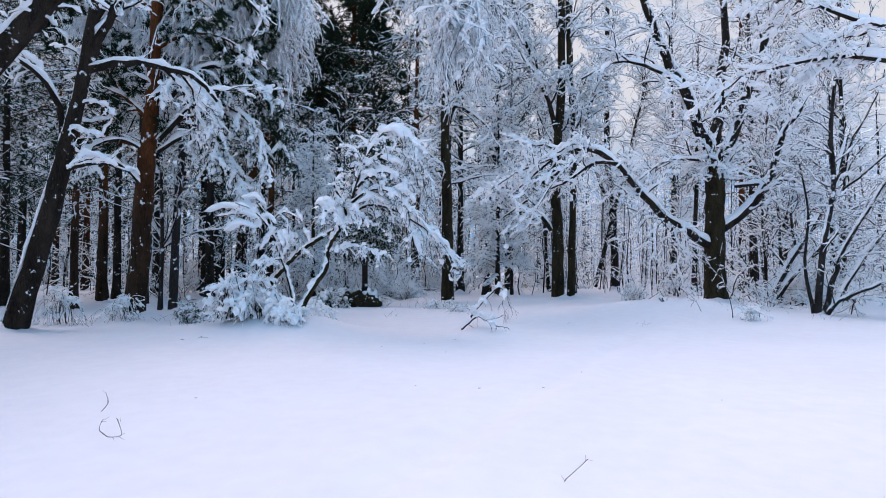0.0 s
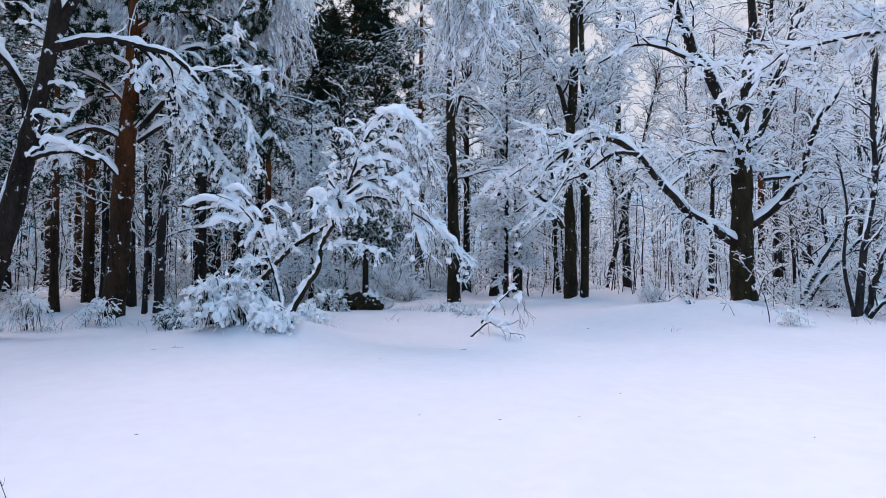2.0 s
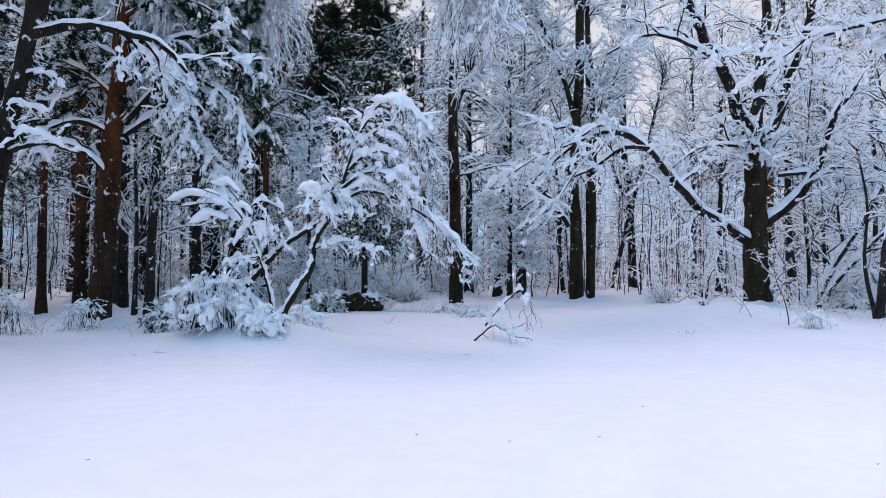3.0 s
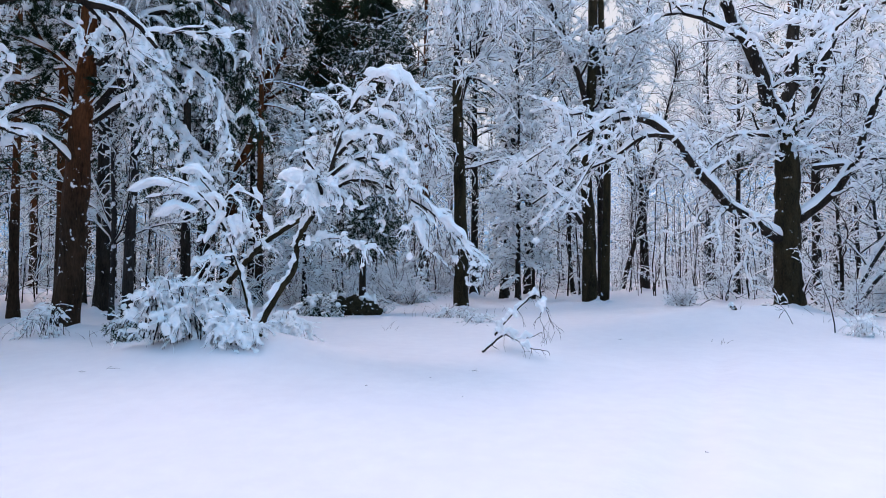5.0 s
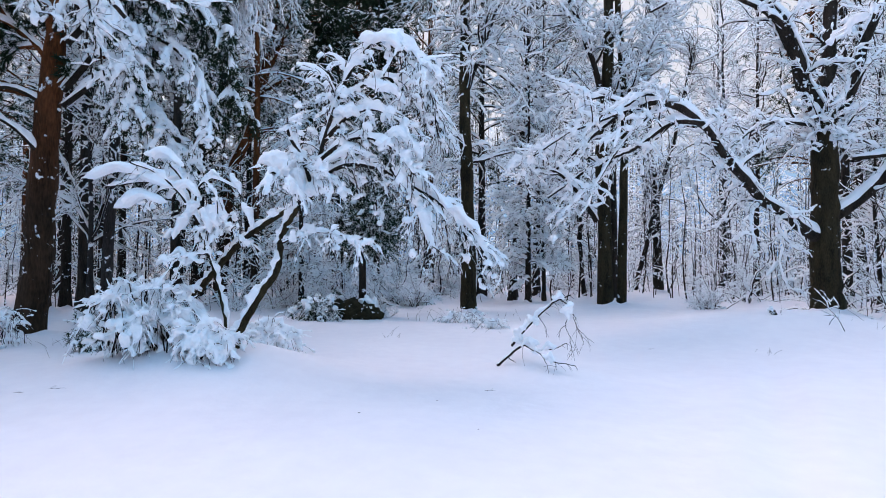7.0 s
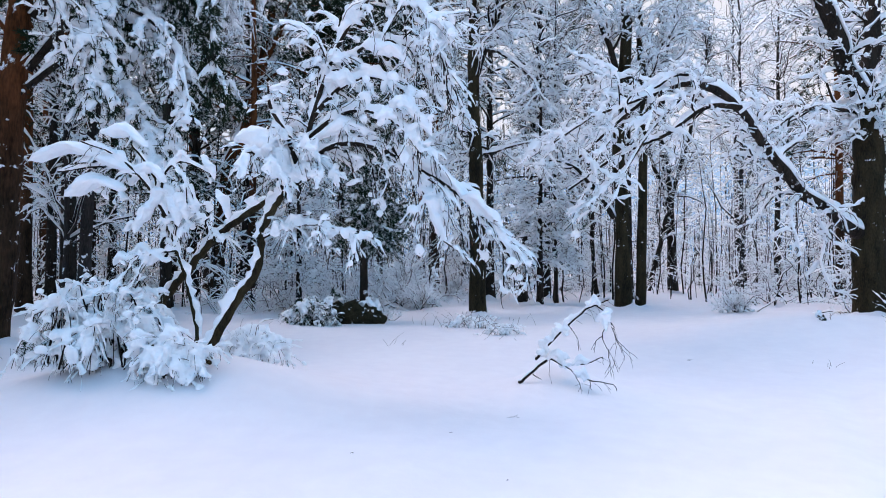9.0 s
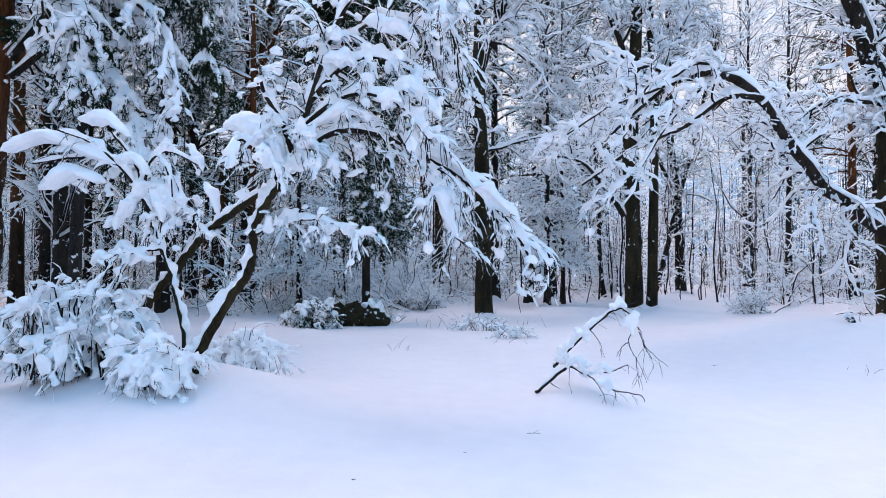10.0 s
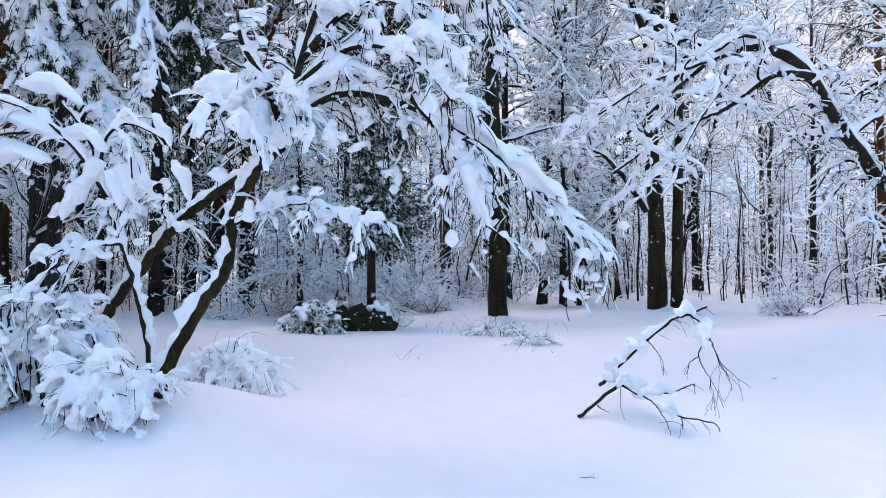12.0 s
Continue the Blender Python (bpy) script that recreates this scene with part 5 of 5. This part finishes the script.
# ---------------------------------------------------------------- the wood behind
def wood_tree(seed, height, radius, n1, n2, n3, label, crown=0.25, conifer=False, lean=0.03, bark=None, group="trees of the wood", bare=0.0, needles=2, fat=1.0, blade=0.15, lumps=0):
    """A whole tree at the origin: wavy trunk, boughs, twigs with snow; conifers carry needles on drooping boughs."""
    rng = np.random.default_rng(seed)
    root = thing("forest_pine" if conifer else "forest_tree", (0, 0, -60), label, "tree", group)
    n = 16
    u = np.linspace(0, 1, n)
    P = np.zeros((1, n, 3))
    P[0, :, 2] = u * height - 0.2
    P[0, :, :2] = np.cumsum(lean * height / n * rng.standard_normal((n, 2)), axis=0) * u[:, None] ** 0.5
    R = (radius * (1 - 0.8 * u) * (1 + 0.5 * np.exp(-u * 30)))[None]
    part("trunk", [tubes(P, R, bark or BARK, 9, 0.05, rng)], root)
    snow_collar(root, float(R[0, 0]), rng, 0.08)
    if conifer:
        A, AR = sprout(rng, P, R, n1, (0.11 * height, 0.2 * height), (1.1, 1.7), 0.05, 0.1, 7, 0.35, (crown, 1.0), 0.08, 0.014)
    else:
        A, AR = sprout(rng, P, R, n1, (0.12 * height, 0.3 * height), (0.5, 1.25), 0.25, 0.02, 8, 0.45, (crown, 1.0), 0.16, 0.014)
    B, BR = sprout(rng, A, AR, n2, (0.04 * height, 0.1 * height), (0.4, 1.1), 0.1, 0.1, 5, 0.6, (0.15, 1.0), 0.3, 0.012)
    C, CR = sprout(rng, B, BR, int(n3 * 1.5), (0.18, 0.55), (0.4, 1.2), 0.05, 0.2, 4, 0.7, (0.1, 1.0), 0.4, 0.012)
    part("crown", [tubes(A, AR, bark or BARK, 4), tubes(B, np.maximum(BR, 0.006), TWIG, 3)], root, "", "stuff")
    chunks = [snow_on(A, AR, rng, 0.008 * fat, 0.045, LOW_CAP, 0.33 + bare), snow_on(B, BR, rng, 0.007 * fat, 0.034 * min(1, fat), LOW_CAP, 0.37 + bare, 0.8), snow_on(C, CR, rng, 0.006 * fat, 0.025 * min(1, fat), LOW_CAP, 0.31 + bare, 0.8)]
    if lumps:
        chunks += [snow_lumps(rng, A, lumps * 3, (0.1, 0.26)), snow_lumps(rng, B, lumps * 6, (0.06, 0.15))]
    part("snow_load", chunks, root, "snow on every twig", "stuff")
    if conifer:
        part("needles", [needle_tufts(rng, B, n2 * needles * 2, 4, blade, NEEDLE), needle_tufts(rng, C, n3 * needles * 2, 4, blade, NEEDLE)], root, "dark green needles", "stuff", False)
    return root


def place(ob, x, y, turn, size, tilt=0.0, way=0.0, height=1.0):
    q = Euler((0, 0, turn)).to_quaternion()
    q = Matrix.Rotation(tilt, 4, Vector((math.cos(way), math.sin(way), 0))).to_quaternion() @ q
    return Matrix.LocRotScale(on_ground(x, y, 0.1), q, (size, size, size * height))


DECIDUOUS = [wood_tree(201, 15, 0.13, 46, 400, 600, "snow-dusted deciduous tree standing in the dense wood", lumps=40),
             wood_tree(202, 17, 0.17, 50, 420, 600, "tall dark-trunked tree with snow on its branches", 0.35, lumps=40),
             wood_tree(203, 12, 0.09, 40, 340, 600, "slender young tree white with snow", 0.15, False, 0.06, BARK_GREY),
             wood_tree(204, 14, 0.1, 44, 360, 600, "thin crooked tree laced with snow", 0.2, False, 0.09)]
PINES = [wood_tree(211, 17, 0.19, 60, 320, 480, "dark pine with snow on its drooping boughs", 0.38, True, 0.02, BARK_RED, lumps=60),
         wood_tree(212, 15, 0.16, 64, 320, 480, "dark conifer with green needles and snow", 0.3, True, 0.02, lumps=90)]
SHADY = [wood_tree(215, 15, 0.15, 54, 320, 480, "dark pine in the shade of the wood, little snow on it", 0.26, True, 0.02, BARK_RED, "trees of the wood", 0.45, 3, 0.6, lumps=90),
         wood_tree(216, 14, 0.14, 54, 320, 480, "shaded conifer with dark drooping boughs", 0.2, True, 0.02, BARK, "trees of the wood", 0.42, 3, 0.6, lumps=90)]
DARK_PINE = wood_tree(213, 21, 0.24, 170, 1700, 2000, "tall dark green conifer rising above the snowy wood", 0.42, True, 0.015, BARK_RED, "", 0.95, 8, 0.7, 0.24)
SPRUCE = wood_tree(214, 5.6, 0.11, 60, 420, 900, "small dark spruce behind the fallen log", 0.35, True, 0.01, BARK, "", 0.3, 9, 1.0, 0.08, 60)
SNOWY_FIR = wood_tree(217, 8.5, 0.11, 90, 520, 700, "conifer hung with lumps of fresh snow", 0.12, True, 0.02, BARK, "trees of the wood", -0.1, 1, 1.0, 0.1, lumps=230)
FAR_TREES = [wood_tree(221, 16, 0.13, 34, 220, 380, "distant snowy tree in the depth of the wood", 0.12, False, 0.04, BARK, "trees of the wood", 0.0, 0, 2.2),
             wood_tree(222, 14, 0.1, 34, 220, 380, "distant slender tree white with snow", 0.08, False, 0.06, BARK_GREY, "trees of the wood", 0.0, 0, 2.2)]
rng = np.random.default_rng(5)

# trees whose trunks can be told apart: kind, x, y, size, height stretch
STANDING = [
    (PINES[1], 1.0, 28, 1.1, 1.1), (SHADY[1], 3.6, 31, 1.2, 1.1), (DECIDUOUS[0], 6.6, 29, 1.2, 1.1), (SHADY[0], 15.5, 30, 1.2, 1.1), (SHADY[1], 19.5, 33, 1.2, 1.1), (PINES[1], 0.6, 36, 1.2, 1.2),
    (DECIDUOUS[1], -10.1, 20, 1.15, 0.95), (DECIDUOUS[1], -11, 27.3, 1.0, 1.1), (DECIDUOUS[0], -10.3, 27.4, 1.1, 1.1),
    (PINES[0], -12.1, 21.2, 1.0, 1.0), (DECIDUOUS[1], -12.3, 22.5, 0.9, 1.0), (DECIDUOUS[1], -8.6, 22, 0.95, 1.1),
    (PINES[0], -7.2, 25, 0.8, 1.2), (DECIDUOUS[2], -7.8, 16.5, 0.7, 1.2), (DECIDUOUS[0], -15.5, 27, 1.1, 1.0), (PINES[1], -17, 24, 1.1, 1.0), (DECIDUOUS[0], 3.2, 26, 0.55, 1.5),
    (SNOWY_FIR, 2.4, 24.3, 1.0, 1.0), (DECIDUOUS[1], -9.9, 26.8, 0.8, 1.2), (SNOWY_FIR, -4.6, 21.5, 0.8, 1.0), (DECIDUOUS[2], 14.3, 36, 1.4, 1.1), (DECIDUOUS[1], 16.5, 41, 1.0, 1.1), (DECIDUOUS[3], 11.2, 20.2, 0.6, 1.0), (DECIDUOUS[3], 12, 20.6, 0.65, 1.0),
    (SHADY[0], -10.9, 17.6, 0.8, 1.0), (SHADY[1], -13.2, 16.5, 0.8, 1.0), (SHADY[1], -15.5, 20, 0.9, 1.0), (SHADY[1], -8.2, 27, 1.0, 1.0), (SHADY[1], -3.2, 27.5, 0.9, 1.0), (SHADY[1], -9.8, 24.5, 0.9, 1.0), (PINES[0], -1.2, 30, 1.0, 1.1), (PINES[0], -11.5, 30, 1.1, 1.1), (PINES[1], -14, 19, 0.9, 1.0), (SHADY[0], -16.5, 15, 0.9, 1.0), (SHADY[1], -18.5, 18, 1.0, 1.0), (SHADY[0], -19, 23, 1.0, 1.0), (SHADY[1], -22, 27, 1.1, 1.0), (SHADY[0], -18, 30, 1.1, 1.0), (SHADY[1], -13, 25.5, 1.0, 1.0), (SHADY[0], -23, 20, 1.1, 1.0), (DECIDUOUS[1], 12.6, 23.5, 0.9, 1.0), (DECIDUOUS[0], 14.5, 21, 0.9, 1.0), (DECIDUOUS[3], 16.2, 24, 1.0, 1.0),
]
for kind, x, y, size, tall in STANDING:
    copy_thing(kind, place(kind, x, y, rng.uniform(0, 6.3), size, 0, 0, tall))
count = 0
while count < 32:
    y = 25 + 30 * rng.random()
    x = rng.uniform(-0.85, 0.85) * (y + 3)
    if abs(x - 0.33 * y) < 2.0 and y > 24 or math.hypot(x - 10.6, y - 35.3) < 3:
        continue
    kinds = PINES if rng.random() < (0.45 if x < -2 else 0.1) else DECIDUOUS
    kinds = FAR_TREES if y > 38 and kinds is DECIDUOUS else kinds
    kind = kinds[rng.integers(len(kinds))]
    copy_thing(kind, place(kind, x, y, rng.uniform(0, 6.3), rng.uniform(0.8, 1.25), rng.uniform(0, 0.08), rng.uniform(0, 6.3)))
    count += 1


# unseen trees added round the clearing, beside and behind the path; left ones shade it
for x, y in ((-7.9, 6.2), (-9.8, 8.2), (-10.5, 4.5), (-9.2, 2), (-10.8, -0.5), (-9.6, -3.5), (-11.5, -7), (-7, -11), (-2, -14), (3.5, -15), (9, -13), (14, -9), (17, -2), (17, 5), (-13, 2), (-13.5, 8)):
    kind = (SHADY if x < 0 and y > -5 else FAR_TREES)[rng.integers(2)]
    copy_thing(kind, place(kind, x, y, rng.uniform(0, 6.3), rng.uniform(0.8, 1.0)))


def shrub(seed, height, stems, label):
    """Bare understorey shrub: a spray of thin stems, all carrying snow."""
    rng = np.random.default_rng(seed)
    root = thing("understorey_shrub", (0, 0, -60), label, "shrub", "understorey shrubs")
    foot = np.concatenate((0.3 * rng.standard_normal((stems, 2)), np.zeros((stems, 1)) - 0.1), axis=1)
    d = unit(np.concatenate((0.55 * rng.standard_normal((stems, 2)), np.ones((stems, 1))), axis=1))
    pts = [foot]
    L = height * rng.uniform(0.5, 1.1, stems)
    for _ in range(8):
        d = unit(d + 0.22 * rng.standard_normal((stems, 3)) + np.array([0, 0, -0.03]))
        pts.append(pts[-1] + d * (L / 8)[:, None])
    P = np.stack(pts, axis=1)
    R = np.linspace(0.02, 0.006, 9)[None] * rng.uniform(0.6, 1.4, (stems, 1))
    A, AR = sprout(rng, P, R, stems * 7, (0.3, 0.75), (0.5, 1.2), 0.1, 0.06, 5, 0.6, (0.15, 1.0), 0.45, 0.01)
    B, BR = sprout(rng, A, AR, stems * 30, (0.1, 0.34), (0.5, 1.1), 0.05, 0.08, 3, 0.6, (0.1, 1.0), 0.35, 0.01)
    part("crown", [tubes(P, R, TWIG, 4), tubes(A, np.maximum(AR, 0.006), TWIG, 3)], root, "", "stuff")
    part("snow_load", [snow_on(P, R, rng, 0.002, 0.03, LOW_CAP, 0.25), snow_on(A, AR, rng, 0.005, 0.026, LOW_CAP, 0.2, 0.8), snow_on(B, BR, rng, 0.0065, 0.02, LOW_CAP, 0.15, 0.8), snow_lumps(rng, A, stems * 7, (0.05, 0.13))], root, "snow on every twig", "stuff")
    return root


SHRUBS = [shrub(301, 3.0, 16, "bare understorey shrub covered in snow"), shrub(302, 2.0, 20, "low tangled shrub covered in snow"), shrub(303, 4.2, 14, "tall bare shrub laced with snow")]
count = 0
while count < 72:
    y = 17 + 33 * rng.random()
    x = rng.uniform(-0.85, 0.85) * (y + 3)
    clear = 25 if 0 < x < 8 else 20.5
    if (-4 < x < 10 and y < clear + (5 if 2 < x < 7 else 0)) or (x > 9 and y < 16.5 + 0.1 * x):
        continue
    if abs(x - 0.29 * y) < 2.4 and y < 34:
        continue
    if x < -4 and rng.random() < 0.7:
        continue
    kind = SHRUBS[rng.integers(3)]
    copy_thing(kind, place(kind, x, y, rng.uniform(0, 6.3), rng.uniform(0.7, 1.2)))
    count += 1
for x, y, k, size in ((9.7, 17.4, 0, 0.55), (-1.9, 19.5, 1, 0.4), (7, 20.5, 1, 0.7), (-3.4, 22.5, 0, 0.6), (-1.2, 23.5, 1, 0.8), (-5.2, 23.2, 1, 0.8), (-6.6, 21.2, 0, 0.6), (-2.2, 25.5, 2, 0.7), (9.8, 20, 0, 0.8), (13, 19.5, 2, 0.9)):
    copy_thing(SHRUBS[k], place(SHRUBS[k], x, y, rng.uniform(0, 6.3), size))
DARK_PINE.location, SPRUCE.location = on_ground(-4.9, 33), on_ground(-2.4, 18.95)
for ob in (*DECIDUOUS, *PINES, *SHRUBS, *FAR_TREES, *SHADY, SNOWY_FIR):     # the patterns themselves stand in the wood too
    y = rng.uniform(30, 48)
    ob.location = on_ground(rng.uniform(-0.7, 0.0) * y, y)


def far_woods():
    """Everything beyond: a deep belt of snowy trunks and twigs all round the clearing."""
    rng = np.random.default_rng(9)
    m = 260
    a = 1.9 * rng.random(m) ** 0.75 - 0.95
    d = rng.uniform(52, 95, m)
    n = 5
    u = np.linspace(0, 1, n)
    h = rng.uniform(9, 21, m) * np.where(np.abs(a - 0.4) < 0.12, 0.55, 1.0)
    P = np.zeros((m, n, 3))
    P[:, :, 0] = (d * np.sin(a))[:, None] + 0.04 * h[:, None] * rng.standard_normal((m, 1)) * u
    P[:, :, 1] = (d * np.cos(a))[:, None]
    P[:, :, 2] = u * h[:, None] - 0.3
    R = rng.uniform(0.06, 0.2, m)[:, None] * np.linspace(1, 0.25, n)[None]
    A, AR = sprout(rng, P, R, m * 10, (1.5, 4.5), (0.5, 1.3), 0.2, 0.04, 4, 0.5, (0.05, 1.0), 0.2, 0.012)
    B, BR = sprout(rng, A, AR, m * 64, (0.6, 1.7), (0.5, 1.1), 0.1, 0.08, 3, 0.7, (0.1, 1.0), 0.2, 0.012)
    ob = new("far_woods", mesh_of("far_woods", [tubes(P, R, BARK, 5), tubes(A, AR, BARK, 3), snow_on(A, AR, rng, 0.03, 0.08, LOW_CAP, 0.15, 0.8), snow_on(B, BR, rng, 0.025, 0.06, LOW_CAP, 0.15, 0.8)]))
    tagged(ob, "distant snow-covered wood behind the nearer trees", "woods", kind="stuff")


far_woods()


def undergrowth():
    """Tangle of thin snowy shoots that fills the depth of the wood."""
    rng = np.random.default_rng(10)
    m = 8500
    y = 23 + 27 * rng.random(m) ** 0.8
    x = rng.uniform(-0.8, 0.85, m) * (y + 3)
    keep = ~((x > -3) & (x < 8.5) & (y < 29)) & ~((np.abs(x - 0.29 * y) < 2.2) & (y < 34)) & ((x > -3) | (rng.random(m) < 0.9)) & ((x < 8.5) | (y > 30) | (rng.random(m) < 0.3))
    deep = 36 + 26 * rng.random(2600)
    x, y = np.concatenate((x[keep], 0.3 * deep + rng.uniform(-6, 8, 2600))), np.concatenate((y[keep], deep))
    m = len(x)
    z = ground_height(x, y) + np.where(y > 34, 8.0, 4.5) * rng.random(m) ** 1.6
    d = unit(np.stack((rng.standard_normal(m), rng.standard_normal(m), 1.1 * np.abs(rng.standard_normal(m)) + 0.15), axis=1))
    p = np.stack((x, y, z), axis=1)
    pts = [p]
    L = rng.uniform(0.5, 1.5, m)
    for _ in range(4):
        d = unit(d + 0.35 * rng.standard_normal((m, 3)) + np.array([0, 0, -0.12]))
        pts.append(pts[-1] + d * (L / 4)[:, None])
    P = np.stack(pts, axis=1)
    R = np.linspace(0.009, 0.004, 5)[None] * rng.uniform(0.7, 1.6, (m, 1))
    A, AR = sprout(rng, P, R, m * 2, (0.2, 0.6), (0.4, 1.2), 0.1, 0.1, 3, 0.7, (0.1, 1.0), 0.3, 0.02)
    s = 520                                    # thin bare stems standing close together
    y = 22.5 + 26 * rng.random(s)
    x = rng.uniform(-0.85, 0.85, s) * (y + 3)
    ok = ~((x > -3) & (x < 8.5) & (y < 27))
    x, y = x[ok], y[ok]
    s = len(x)
    u = np.linspace(0, 1, 7)
    Q = np.zeros((s, 7, 3))
    Q[:, :, :2] = np.stack((x, y), axis=-1)[:, None] + np.cumsum(0.07 * rng.standard_normal((s, 7, 2)), axis=1)
    Q[:, :, 2] = (ground_height(x, y) - 0.1)[:, None] + rng.uniform(2.5, 9, (s, 1)) * u
    QR = rng.uniform(0.012, 0.045, (s, 1)) * np.linspace(1, 0.3, 7)[None]
    G, GR = sprout(rng, Q, QR, s * 9, (0.5, 1.5), (0.5, 1.2), 0.2, 0.03, 4, 0.6, (0.15, 1.0), 0.2, 0.012)
    dark = (P[:, 0, 0] < -3) & (rng.random(m) < 0.12)
    ob = new("undergrowth", mesh_of("undergrowth", [tubes(P, R, TWIG, 3), tubes(A[::2], np.maximum(AR[::2], 0.005), TWIG, 3), snow_on(P[~dark], R[~dark], rng, 0.006, 0.03, LOW_CAP, 0.22, 0.8), snow_on(A[A[:, 0, 0] > -9], AR[A[:, 0, 0] > -9], rng, 0.006, 0.026, LOW_CAP, 0.15, 0.8),
                                                    tubes(Q, QR, BARK, 4), tubes(G, np.maximum(GR, 0.006), TWIG, 3), snow_on(G, GR, rng, 0.008, 0.03, LOW_CAP, 0.35)]))
    tagged(ob, "tangled thin shoots covered in snow deep in the wood", "undergrowth", kind="stuff")


undergrowth()


def pale_sky():
    """Glowing ring closes the horizon far beyond the wood: painted blue haze, white above."""
    m = bpy.data.materials.new("pale_sky")
    m.use_nodes = True
    n, l = m.node_tree.nodes, m.node_tree.links
    n.clear()
    glow, out = n.new("ShaderNodeEmission"), n.new("ShaderNodeOutputMaterial")
    glow.inputs["Strength"].default_value = 0.88
    place_of, split, ramp = n.new("ShaderNodeNewGeometry"), n.new("ShaderNodeSeparateXYZ"), n.new("ShaderNodeMapRange")
    mix = n.new("ShaderNodeMix")
    mix.data_type = "RGBA"
    mix.inputs["A"].default_value, mix.inputs["B"].default_value = (0.34, 0.56, 0.86, 1), (0.93, 0.92, 1.0, 1)
    ramp.inputs["From Min"].default_value, ramp.inputs["From Max"].default_value = 38, 74
    l.new(place_of.outputs["Position"], split.inputs["Vector"])
    l.new(split.outputs["Z"], ramp.inputs["Value"])
    l.new(ramp.outputs["Result"], mix.inputs["Factor"])
    l.new(mix.outputs["Result"], glow.inputs["Color"])
    l.new(glow.outputs["Emission"], out.inputs["Surface"])
    a = np.linspace(0, 2 * np.pi, 64, endpoint=False)
    V = np.stack([np.stack((300 * np.cos(a), 300 * np.sin(a), np.full(64, z)), axis=1) for z in (-10.0, 80.0, 160.0)])
    tagged(new("backdrop", mesh_of("backdrop", [(V[None], rings(1, 3, 64), m)])), "glowing sky backdrop, blue haze painted low, winter white above", "sky", kind="structure")


pale_sky()
